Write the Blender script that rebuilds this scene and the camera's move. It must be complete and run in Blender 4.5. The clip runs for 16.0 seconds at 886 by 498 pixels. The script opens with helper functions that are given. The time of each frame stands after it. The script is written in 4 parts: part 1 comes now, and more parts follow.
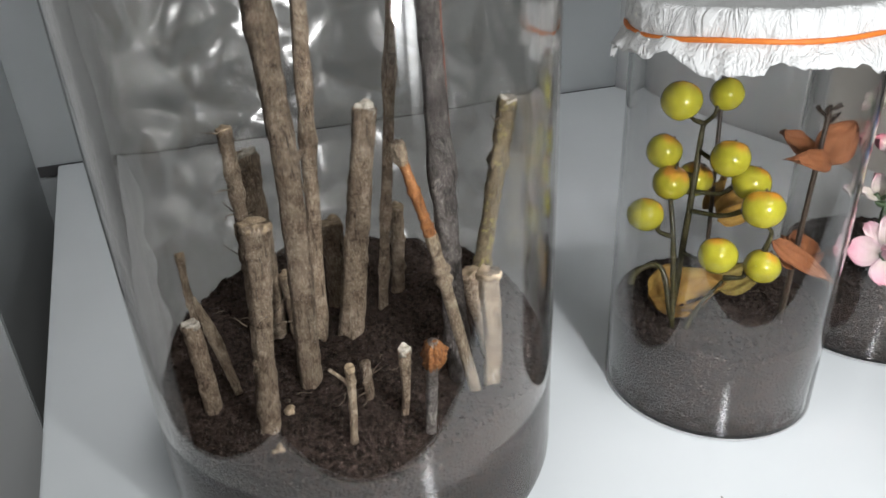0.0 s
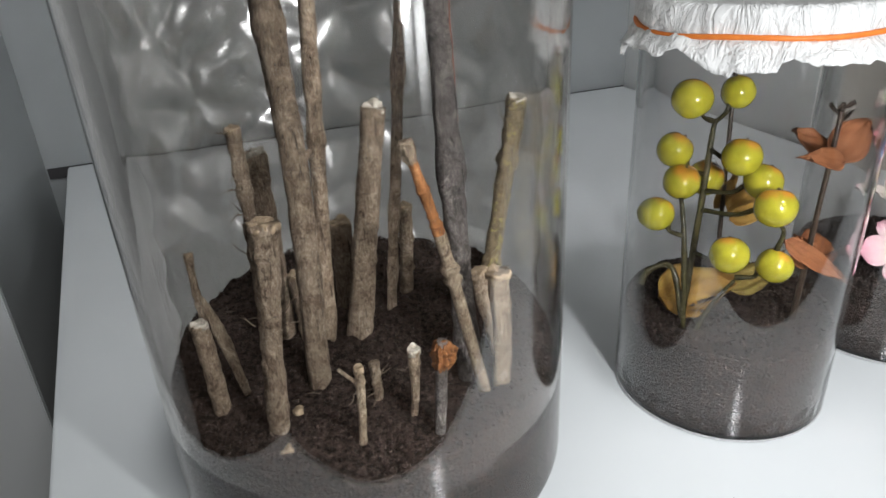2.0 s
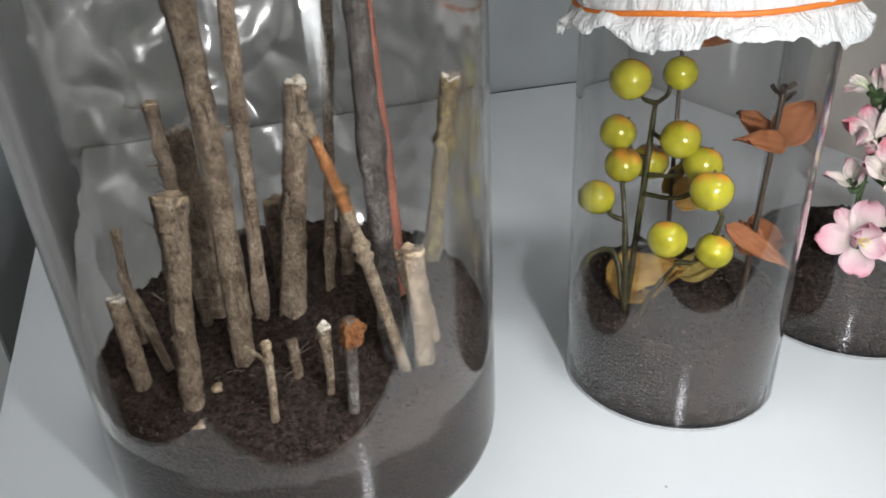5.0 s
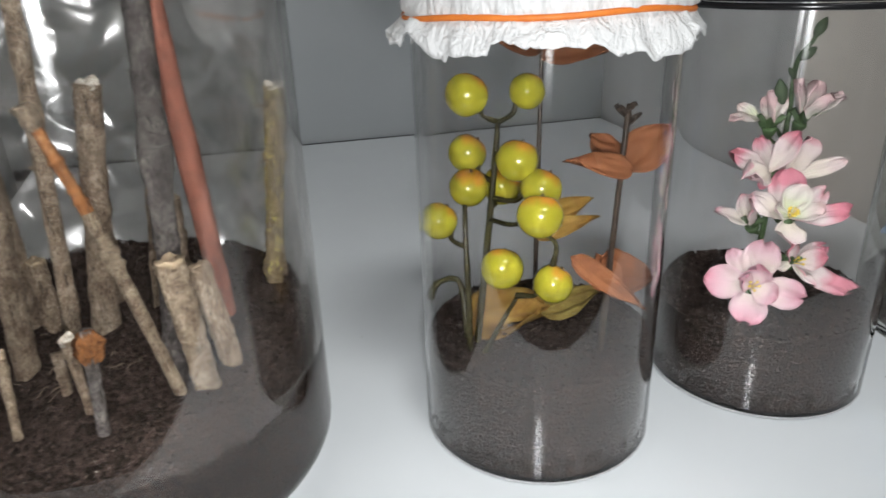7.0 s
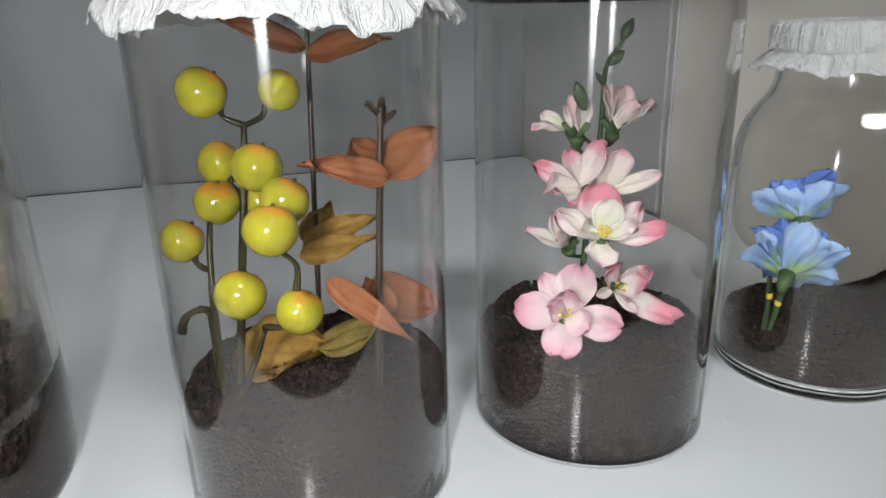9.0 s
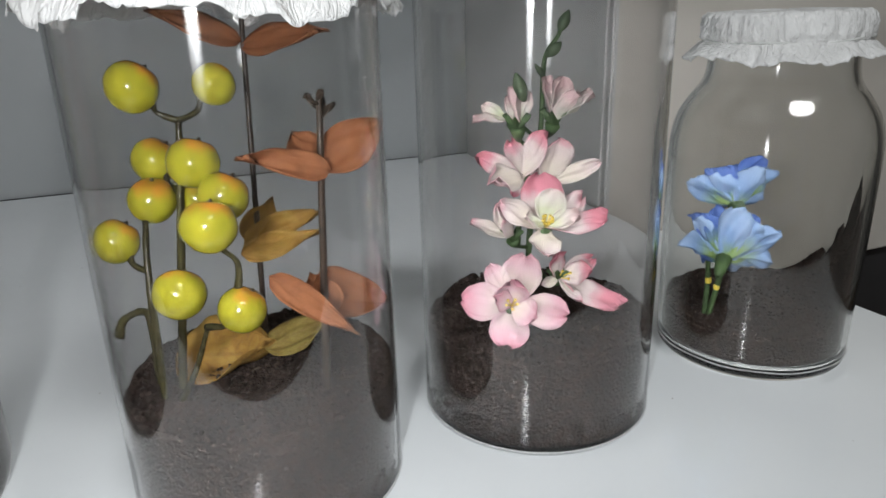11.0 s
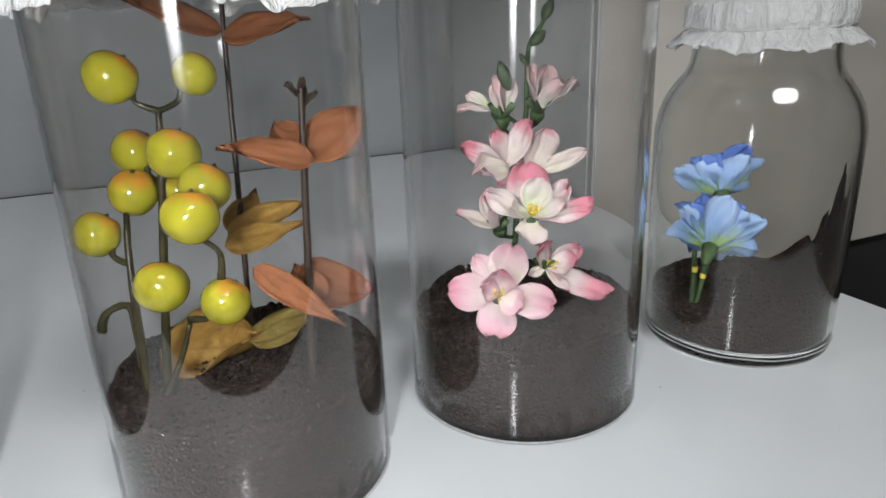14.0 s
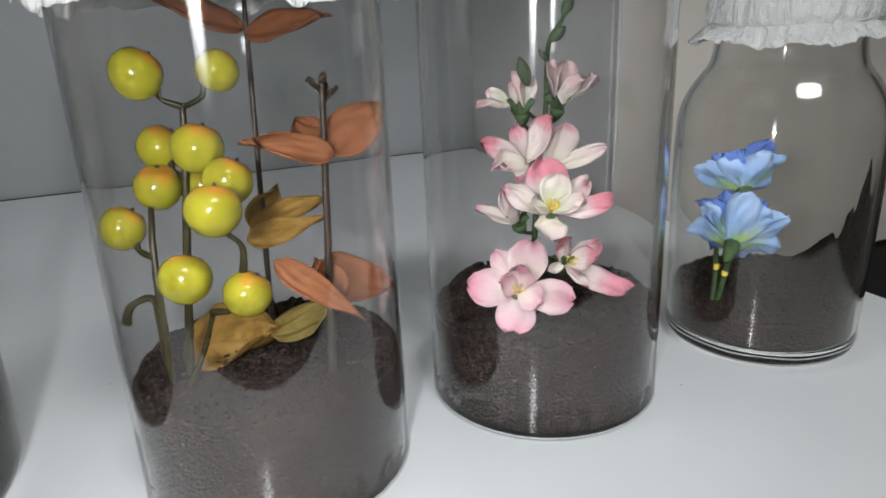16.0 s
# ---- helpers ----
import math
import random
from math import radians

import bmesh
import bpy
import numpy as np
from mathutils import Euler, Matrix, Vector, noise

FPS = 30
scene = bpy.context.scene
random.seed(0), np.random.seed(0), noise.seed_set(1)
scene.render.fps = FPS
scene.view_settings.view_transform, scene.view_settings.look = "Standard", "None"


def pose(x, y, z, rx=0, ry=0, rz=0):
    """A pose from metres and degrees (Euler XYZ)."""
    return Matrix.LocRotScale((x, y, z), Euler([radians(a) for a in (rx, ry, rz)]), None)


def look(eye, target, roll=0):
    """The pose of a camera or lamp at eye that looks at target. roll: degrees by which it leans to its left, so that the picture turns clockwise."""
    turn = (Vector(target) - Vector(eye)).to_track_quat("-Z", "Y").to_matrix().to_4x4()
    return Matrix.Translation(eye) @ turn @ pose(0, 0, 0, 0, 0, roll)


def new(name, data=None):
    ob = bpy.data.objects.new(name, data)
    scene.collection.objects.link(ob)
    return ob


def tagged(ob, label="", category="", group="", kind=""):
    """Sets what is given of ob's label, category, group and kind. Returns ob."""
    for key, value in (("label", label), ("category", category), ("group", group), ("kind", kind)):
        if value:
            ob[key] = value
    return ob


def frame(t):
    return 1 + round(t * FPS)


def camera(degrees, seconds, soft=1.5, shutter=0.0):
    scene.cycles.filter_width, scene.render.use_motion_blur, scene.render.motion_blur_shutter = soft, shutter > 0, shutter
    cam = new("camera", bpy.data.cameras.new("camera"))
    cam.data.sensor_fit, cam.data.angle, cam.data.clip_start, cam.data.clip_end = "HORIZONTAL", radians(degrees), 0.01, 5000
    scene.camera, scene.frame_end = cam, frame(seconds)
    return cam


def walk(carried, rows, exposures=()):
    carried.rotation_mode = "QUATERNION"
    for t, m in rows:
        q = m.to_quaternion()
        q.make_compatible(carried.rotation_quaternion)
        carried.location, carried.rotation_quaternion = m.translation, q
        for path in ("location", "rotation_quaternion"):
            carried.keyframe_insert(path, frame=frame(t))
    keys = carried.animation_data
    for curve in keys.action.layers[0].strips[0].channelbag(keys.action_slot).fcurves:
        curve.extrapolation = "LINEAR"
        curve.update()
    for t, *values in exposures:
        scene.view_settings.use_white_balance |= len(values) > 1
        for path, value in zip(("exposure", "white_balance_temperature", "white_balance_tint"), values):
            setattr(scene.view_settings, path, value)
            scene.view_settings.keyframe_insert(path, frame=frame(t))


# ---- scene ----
cam = camera(66.3, 16.0, shutter=0.5)
METRES, EYE, TILT, LEAN, TURN = 0.26, 0.2431, -0.676, 0.71, 0.0
ROWS = [
    (0.0, 0.0, 0.0, 0.0, -0.81, -25.55, 1.69),
    (0.5, -0.0024, 0.0023, 0.0073, -0.65, -25.31, 1.69),
    (1.0, -0.0027, 0.0063, 0.0001, -0.71, -25.37, 1.69),
    (1.5, -0.0077, 0.0061, -0.0005, -0.34, -25.33, 1.88),
    (2.0, -0.0023, 0.0046, -0.0046, -0.27, -25.44, 2.06),
    (2.5, 0.0015, 0.0001, -0.0072, -0.4, -25.48, 1.87),
    (3.0, 0.0006, -0.0125, -0.0064, 0.17, -25.29, 2.16),
    (5.5, 0.2268, 0.0232, -0.0593, 2.05, -25.93, 1.81),
    (6.0, 0.3248, 0.048, -0.0847, 4.52, -24.55, 1.51),
    (6.5, 0.4122, 0.0599, -0.0916, 5.61, -22.95, 1.05),
    (7.0, 0.5074, 0.0919, -0.1119, 5.62, -22.14, 1.05),
    (7.5, 0.5941, 0.1268, -0.1291, 6.2, -20.57, 1.61),
    (8.0, 0.7147, 0.1924, -0.1593, 5.16, -18.75, 0.45),
    (8.5, 0.8022, 0.2329, -0.1994, 3.06, -18.44, 0.34),
    (9.0, 0.8084, 0.2515, -0.2131, 2.33, -18.0, 0.49),
    (11.5, 0.8191, 0.2497, -0.2294, -3.29, -18.0, 0.95),
    (12.0, 0.8216, 0.2493, -0.2335, -3.88, -18.07, 1.07),
    (12.5, 0.8214, 0.2511, -0.2367, -3.97, -18.05, 1.15),
    (13.0, 0.8204, 0.251, -0.2379, -3.59, -18.03, 1.21),
    (13.5, 0.8221, 0.25, -0.237, -3.65, -18.19, 1.04),
    (14.0, 0.8224, 0.2512, -0.2398, -3.23, -18.18, 1.25),
    (14.5, 0.8222, 0.2505, -0.2393, -3.24, -18.27, 1.03),
    (15.0, 0.8219, 0.2484, -0.2403, -3.08, -18.14, 1.21),
    (15.5, 0.8219, 0.2491, -0.2416, -2.95, -18.15, 1.21),
    (16.0, 0.8228, 0.2442, -0.2476, -1.59, -18.04, 1.63),
]
walk(cam, [(t, pose(0, 0, EYE, TILT, LEAN, TURN) @ pose(METRES * x, METRES * y, METRES * z, 90 + pitch, roll, yaw)) for t, x, y, z, yaw, pitch, roll in ROWS], [(0.0, 0.03), (3.0, 0.03), (5.5, -0.05), (8.0, -0.11), (9.0, -0.05), (11.5, -0.06), (16.0, -0.06)])

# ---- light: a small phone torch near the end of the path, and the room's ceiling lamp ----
def torch(place, target, size, watts):
    data = bpy.data.lights.new("torch", "AREA")
    data.shape, data.size, data.energy, data.color = "DISK", size, watts, (0.955, 0.98, 1.0)
    ob = new("torch", data)
    ob.matrix_world = look(place, target)
    return ob


torch((0.150, 0.004, 0.196), (0.18, 0.42, 0.02), 0.026, 0.84)
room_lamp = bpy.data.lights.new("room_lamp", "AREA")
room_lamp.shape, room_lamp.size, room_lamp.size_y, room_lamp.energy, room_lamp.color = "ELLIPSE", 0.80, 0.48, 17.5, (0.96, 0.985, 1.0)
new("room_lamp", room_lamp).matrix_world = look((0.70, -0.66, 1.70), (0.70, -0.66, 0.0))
world = bpy.data.worlds.new("dim_room")
world.use_nodes = True
scene.world = world
world.node_tree.nodes["Background"].inputs[0].default_value = (0.9, 0.95, 1.0, 1)
world.node_tree.nodes["Background"].inputs[1].default_value = 0.02


# ---- materials ----
def shader(name, rough=0.5, metal=0.0, spec=0.5):
    m = bpy.data.materials.new(name)
    m.use_nodes = True
    b = m.node_tree.nodes["Principled BSDF"]
    b.inputs["Roughness"].default_value, b.inputs["Metallic"].default_value = rough, metal
    b.inputs["Specular IOR Level"].default_value = spec
    return m, m.node_tree.nodes, m.node_tree.links, b


def coords(nodes, links, scale, kind="Object"):
    c, mp = nodes.new("ShaderNodeTexCoord"), nodes.new("ShaderNodeMapping")
    mp.inputs["Scale"].default_value = scale
    links.new(c.outputs[kind], mp.inputs[0])
    return mp.outputs[0]


def noise_tex(nodes, links, vec, scale, detail=5, rough=0.6, warp=0.0):
    n = nodes.new("ShaderNodeTexNoise")
    n.inputs["Scale"].default_value, n.inputs["Detail"].default_value = scale, detail
    n.inputs["Roughness"].default_value, n.inputs["Distortion"].default_value = rough, warp
    links.new(vec, n.inputs["Vector"])
    return n.outputs["Fac"]


def ramp(nodes, links, fac, stops):
    r = nodes.new("ShaderNodeValToRGB")
    e = r.color_ramp.elements
    e[0].position, e[0].color = stops[0][0], (*stops[0][1], 1)
    e[1].position, e[1].color = stops[-1][0], (*stops[-1][1], 1)
    for p, c in stops[1:-1]:
        k = e.new(p)
        k.color = (*c, 1)
    links.new(fac, r.inputs[0])
    return r.outputs[0]


def mix(nodes, links, fac, a, b, how="MIX"):
    x = nodes.new("ShaderNodeMix")
    x.data_type, x.blend_type = "RGBA", how
    for i, v in ((0, fac), (6, a), (7, b)):
        if isinstance(v, (int, float)):
            x.inputs[i].default_value = v
        elif isinstance(v, tuple):
            x.inputs[i].default_value = (*v, 1)
        else:
            links.new(v, x.inputs[i])
    return x.outputs[2]


def maths(nodes, links, op, a, b=0.0):
    x = nodes.new("ShaderNodeMath")
    x.operation = op
    for i, v in enumerate((a, b)):
        if isinstance(v, (int, float)):
            x.inputs[i].default_value = v
        else:
            links.new(v, x.inputs[i])
    return x.outputs[0]


def relief(nodes, links, b, height, strength, distance):
    x = nodes.new("ShaderNodeBump")
    x.inputs["Strength"].default_value, x.inputs["Distance"].default_value = strength, distance
    links.new(height, x.inputs["Height"])
    links.new(x.outputs[0], b.inputs["Normal"])


def painted(name, dark, light, rough, scale=3.0, speck=None, bump=0.1):
    """Painted or laminated board with faint cloudiness, scuffs and dust."""
    m, n, l, b = shader(name, rough)
    v = coords(n, l, (1, 1, 1))
    big, fine = noise_tex(n, l, v, scale, 6), noise_tex(n, l, v, 260, 3)
    col = ramp(n, l, big, [(0.3, dark), (0.7, light)])
    if speck:
        col = mix(n, l, ramp(n, l, noise_tex(n, l, v, 170, 2, 0.4), [(0.79, (0, 0, 0)), (0.81, (1, 1, 1))]), col, speck)
    l.new(col, b.inputs["Base Color"])
    l.new(maths(n, l, "MULTIPLY_ADD", big, 0.12), b.inputs["Roughness"])
    b.inputs["Roughness"].links[0].from_node.inputs[2].default_value = rough - 0.05
    relief(n, l, b, fine, bump, 0.0004)
    return m


STREAK = 0.0


def glass(name, tint, ior, rough, wave, scale, depth, haze=0.007):
    m, n, l, b = shader(name)
    n.remove(b)
    g = n.new("ShaderNodeBsdfGlass")
    g.inputs["Color"].default_value, g.inputs["IOR"].default_value = (*tint, 1), ior
    v = coords(n, l, (1, 1, 0.45))
    smear = noise_tex(n, l, v, 38, 6, 0.65)
    l.new(ramp(n, l, smear, [(0.45, (rough,) * 3), (0.75, (rough + 0.05,) * 3)]), g.inputs["Roughness"])
    if wave:
        relief(n, l, g, noise_tex(n, l, v, scale, 2, 0.5, 0.4), wave, depth)
    gloss_layer, tan, both = n.new("ShaderNodeBsdfAnisotropic"), n.new("ShaderNodeTangent"), n.new("ShaderNodeMixShader")
    tan.direction_type, tan.axis = "RADIAL", "Z"
    gloss_layer.inputs["Roughness"].default_value, gloss_layer.inputs["Anisotropy"].default_value, gloss_layer.inputs["Rotation"].default_value = 0.13, 0.7, STREAK
    gloss_layer.distribution = "BECKMANN"
    gloss_layer.inputs["Color"].default_value = (0.95, 0.95, 0.95, 1)
    l.new(tan.outputs[0], gloss_layer.inputs["Tangent"])
    both.inputs[0].default_value = haze
    l.new(g.outputs[0], both.inputs[1])
    l.new(gloss_layer.outputs[0], both.inputs[2])
    l.new(both.outputs[0], n["Material Output"].inputs[0])
    return m


def bark(name, stops, scale=150, bump=1.0, lichen=None, stretch=0.45):
    """Bark: soft mottling, faint lengthwise furrows, short cross marks, pale pores and dark cracks, shifted from stick to stick."""
    m, n, l, b = shader(name, 0.85, spec=0.2)
    info, c, add = n.new("ShaderNodeObjectInfo"), n.new("ShaderNodeTexCoord"), n.new("ShaderNodeVectorMath")
    l.new(c.outputs["Object"], add.inputs[0])
    l.new(info.outputs["Random"], add.inputs[1])

    def stretched(x, z):
        mp = n.new("ShaderNodeMapping")
        mp.inputs["Scale"].default_value = (x, x, z)
        l.new(add.outputs[0], mp.inputs[0])
        return mp.outputs[0]

    grain = noise_tex(n, l, stretched(1, stretch), scale * 8, 9, 0.78, 0.5)
    blot = noise_tex(n, l, stretched(1, 0.8), scale * 1.1, 8, 0.7, 0.4)
    f = maths(n, l, "ADD", maths(n, l, "MULTIPLY", grain, 0.55), maths(n, l, "MULTIPLY", blot, 0.45))
    col = ramp(n, l, f, stops)
    furrow = ramp(n, l, noise_tex(n, l, stretched(1, 0.07), scale * 6, 5, 0.65, 0.9), [(0.32, (1, 1, 1)), (0.43, (0, 0, 0))])
    col = mix(n, l, maths(n, l, "MULTIPLY", furrow, 0.80), col, tuple(x * 0.7 for x in stops[0][1]))
    dash = ramp(n, l, noise_tex(n, l, stretched(0.5, 2.6), scale * 2.4, 3, 0.5, 0.3), [(0.64, (0, 0, 0)), (0.70, (1, 1, 1))])
    col = mix(n, l, maths(n, l, "MULTIPLY", dash, 0.45), col, tuple(x * 0.8 for x in stops[0][1]))
    pores = n.new("ShaderNodeTexVoronoi")
    pores.inputs["Scale"].default_value = scale * 3.2
    l.new(add.outputs[0], pores.inputs["Vector"])
    spots = ramp(n, l, pores.outputs["Distance"], [(0.08, (1, 1, 1)), (0.20, (0, 0, 0))])
    col = mix(n, l, maths(n, l, "MULTIPLY", spots, 0.30), col, tuple(min(1, x * 1.3) for x in stops[-1][1]))
    if lichen:
        col = mix(n, l, ramp(n, l, noise_tex(n, l, add.outputs[0], scale * 1.3, 5, 0.7), [(0.56, (0, 0, 0)), (0.66, (0.85,) * 3)]), col, lichen)
    vary = n.new("ShaderNodeHueSaturation")
    l.new(maths(n, l, "MULTIPLY_ADD", info.outputs["Random"], 0.5), vary.inputs["Value"])
    vary.inputs["Value"].links[0].from_node.inputs[2].default_value = 0.75
    l.new(col, vary.inputs["Color"])
    l.new(vary.outputs[0], b.inputs["Base Color"])
    high = maths(n, l, "SUBTRACT", maths(n, l, "ADD", f, maths(n, l, "MULTIPLY", spots, 0.12)), maths(n, l, "MULTIPLY", maths(n, l, "MAXIMUM", furrow, dash), 0.30))
    relief(n, l, b, high, bump, 0.0034)
    return m


def soil_material():
    """Moist potting soil: a brown ground with dark flakes two millimetres across, and sparse pale grit."""
    m, n, l, b = shader("moist_soil", 0.95, spec=0.12)
    v = coords(n, l, (1, 1, 1))
    grains = n.new("ShaderNodeTexVoronoi")
    grains.inputs["Scale"].default_value = 620
    l.new(v, grains.inputs["Vector"])
    clumps = noise_tex(n, l, v, 260, 8, 0.8)
    flakes = noise_tex(n, l, v, 480, 3, 0.6, 0.35)
    patch = noise_tex(n, l, v, 55, 3, 0.5)
    col = ramp(n, l, clumps, [(0.36, (0.014, 0.009, 0.0075)), (0.48, (0.034, 0.023, 0.019)), (0.58, (0.054, 0.038, 0.032)), (0.68, (0.10, 0.073, 0.062))])
    mark = maths(n, l, "ADD", flakes, maths(n, l, "MULTIPLY", maths(n, l, "SUBTRACT", patch, 0.5), 0.22))
    col = mix(n, l, ramp(n, l, mark, [(0.44, (0.85,) * 3), (0.50, (0, 0, 0))]), col, (0.007, 0.005, 0.004))
    col = mix(n, l, ramp(n, l, noise_tex(n, l, v, 700, 2, 0.5), [(0.68, (0, 0, 0)), (0.73, (0.8,) * 3)]), col, (0.20, 0.155, 0.13))
    l.new(col, b.inputs["Base Color"])
    relief(n, l, b, maths(n, l, "ADD", maths(n, l, "ADD", grains.outputs["Distance"], clumps), flakes), 0.7, 0.0016)
    return m


def berry_material():
    m, n, l, b = shader("berry_skin", 0.16)
    c, s = n.new("ShaderNodeTexCoord"), n.new("ShaderNodeSeparateXYZ")
    l.new(c.outputs["Object"], s.inputs[0])
    cloud = noise_tex(n, l, c.outputs["Object"], 170, 4, 0.6)
    base = ramp(n, l, cloud, [(0.3, (0.20, 0.185, 0.010)), (0.7, (0.31, 0.285, 0.025))])
    blush = maths(n, l, "ADD", maths(n, l, "MULTIPLY", s.outputs["Z"], 110), maths(n, l, "MULTIPLY", cloud, 1.1))
    col = mix(n, l, ramp(n, l, blush, [(0.0, (0, 0, 0)), (1.0, (0, 0, 0)), (1.0, (0, 0, 0))]), base, (0.5, 0.06, 0.02))
    r = [x for x in n if x.bl_idname == "ShaderNodeValToRGB"][-1].color_ramp.elements
    r[1].position, r[2].position, r[2].color = 0.74, 1.06, (0.50, 0.50, 0.50, 1)
    l.new(maths(n, l, "MULTIPLY", blush, 0.75), [x for x in n if x.bl_idname == "ShaderNodeValToRGB"][-1].inputs[0])
    scars = ramp(n, l, noise_tex(n, l, c.outputs["Object"], 330, 5, 0.7, 0.8), [(0.64, (0, 0, 0)), (0.70, (0.55,) * 3)])
    col = mix(n, l, scars, col, (0.13, 0.085, 0.015))
    l.new(col, b.inputs["Base Color"])
    b.inputs["Coat Weight"].default_value, b.inputs["Coat Roughness"].default_value = 0.5, 0.06
    relief(n, l, b, noise_tex(n, l, c.outputs["Object"], 420, 3), 0.12, 0.0006)
    return m


def petal_material(name, heart, middle, rim, vein, stops=(0.20, 0.58, 1.08)):
    """Printed cloth petal: v runs from the heart to the tip, u across."""
    m, n, l, b = shader(name, 0.75, spec=0.2)
    uv, s = n.new("ShaderNodeUVMap"), n.new("ShaderNodeSeparateXYZ")
    uv.uv_map = "uv"
    l.new(uv.outputs[0], s.inputs[0])
    info, c = n.new("ShaderNodeObjectInfo"), n.new("ShaderNodeTexCoord")
    wob = noise_tex(n, l, c.outputs["Object"], 140, 4, 0.6)
    edge = maths(n, l, "MAXIMUM", maths(n, l, "MULTIPLY", maths(n, l, "ABSOLUTE", maths(n, l, "SUBTRACT", s.outputs[0], 0.5)), 1.35), maths(n, l, "MULTIPLY", s.outputs[1], 1.04))
    f = maths(n, l, "ADD", edge, maths(n, l, "MULTIPLY", maths(n, l, "SUBTRACT", wob, 0.5), 0.5))
    f = maths(n, l, "ADD", f, maths(n, l, "MULTIPLY", maths(n, l, "SUBTRACT", info.outputs["Random"], 0.5), 0.5))
    col = ramp(n, l, f, list(zip(stops, (heart, middle, rim))))
    stripes = n.new("ShaderNodeTexWave")
    stripes.inputs["Scale"].default_value, stripes.inputs["Distortion"].default_value = 4, 3.0
    l.new(uv.outputs[0], stripes.inputs["Vector"])
    col = mix(n, l, maths(n, l, "MULTIPLY", stripes.outputs["Fac"], 0.16), col, vein)
    l.new(col, b.inputs["Base Color"])
    relief(n, l, b, maths(n, l, "ADD", maths(n, l, "MULTIPLY", stripes.outputs["Fac"], 0.25), wob), 0.35, 0.0006)
    b.inputs["Subsurface Weight"].default_value = 0.0
    return m


def leaf_material(name, stops):
    m, n, l, b = shader(name, 0.7, spec=0.25)
    uv, s = n.new("ShaderNodeUVMap"), n.new("ShaderNodeSeparateXYZ")
    uv.uv_map = "uv"
    l.new(uv.outputs[0], s.inputs[0])
    c = n.new("ShaderNodeTexCoord")
    f = noise_tex(n, l, c.outputs["Object"], 95, 7, 0.7, 0.5)
    col = ramp(n, l, f, stops)
    across = maths(n, l, "ABSOLUTE", maths(n, l, "SUBTRACT", s.outputs[0], 0.5))
    ribs = n.new("ShaderNodeTexWave")
    ribs.inputs["Scale"].default_value, ribs.inputs["Distortion"].default_value = 2.6, 1.0
    comb = n.new("ShaderNodeCombineXYZ")
    l.new(maths(n, l, "SUBTRACT", s.outputs[1], across), comb.inputs[0])
    l.new(comb.outputs[0], ribs.inputs["Vector"])
    vein = maths(n, l, "MAXIMUM", maths(n, l, "LESS_THAN", across, 0.018), maths(n, l, "GREATER_THAN", ribs.outputs["Fac"], 0.965))
    col = mix(n, l, maths(n, l, "MULTIPLY", vein, 0.35), col, (0.11, 0.05, 0.015))
    l.new(col, b.inputs["Base Color"])
    relief(n, l, b, maths(n, l, "ADD", f, vein), 0.5, 0.0012)
    return m


def tissue(name, tint):
    m, n, l, b = shader(name, 0.95, spec=0.1)
    c = n.new("ShaderNodeTexCoord")
    dots = n.new("ShaderNodeTexVoronoi")
    dots.inputs["Scale"].default_value, dots.inputs["Randomness"].default_value = 230, 0.35
    l.new(c.outputs["Object"], dots.inputs["Vector"])
    pits = ramp(n, l, dots.outputs["Distance"], [(0.10, (0.45,) * 3), (0.26, (0, 0, 0))])
    mp = n.new("ShaderNodeMapping")
    mp.inputs["Scale"].default_value = (1, 1, 0.25)
    l.new(c.outputs["Object"], mp.inputs[0])
    creases = maths(n, l, "ABSOLUTE", maths(n, l, "SUBTRACT", noise_tex(n, l, mp.outputs[0], 120, 4, 0.6, 1.2), 0.5))
    fibre = noise_tex(n, l, c.outputs["Object"], 420, 6, 0.7)
    l.new(ramp(n, l, fibre, [(0.3, tuple(x * 0.93 for x in tint)), (0.7, tint)]), b.inputs["Base Color"])
    rough_h = maths(n, l, "ADD", maths(n, l, "MULTIPLY", fibre, 0.6), maths(n, l, "MULTIPLY", maths(n, l, "MINIMUM", creases, 0.10), 9.0))
    relief(n, l, b, maths(n, l, "ADD", pits, rough_h), 0.7, 0.0009)
    return m


def mottled(name, a, b_, rough, scale, bump=0.2, spec=0.4):
    m, n, l, b = shader(name, rough, spec=spec)
    c = n.new("ShaderNodeTexCoord")
    f = noise_tex(n, l, c.outputs["Object"], scale, 5, 0.65)
    l.new(ramp(n, l, f, [(0.3, a), (0.7, b_)]), b.inputs["Base Color"])
    relief(n, l, b, f, bump, 0.0008)
    return m


TABLE = painted("white_gloss_laminate", (0.80, 0.83, 0.845), (0.85, 0.875, 0.885), 0.14, 4, (0.42, 0.40, 0.37), 0.03)
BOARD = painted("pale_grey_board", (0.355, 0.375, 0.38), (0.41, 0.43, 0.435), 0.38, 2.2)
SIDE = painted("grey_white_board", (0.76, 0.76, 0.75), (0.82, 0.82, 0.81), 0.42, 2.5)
BEIGE = painted("beige_wall_paint", (0.78, 0.735, 0.665), (0.84, 0.80, 0.73), 0.8, 3, None, 0.35)
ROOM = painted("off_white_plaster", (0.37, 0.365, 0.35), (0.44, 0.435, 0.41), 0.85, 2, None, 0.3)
CHARCOAL = painted("charcoal_board", (0.035, 0.034, 0.036), (0.055, 0.053, 0.055), 0.6, 6)
BOARDS = bark("dark_floor_wood", [(0.3, (0.05, 0.035, 0.025)), (0.7, (0.12, 0.085, 0.06))], 12, 0.3)
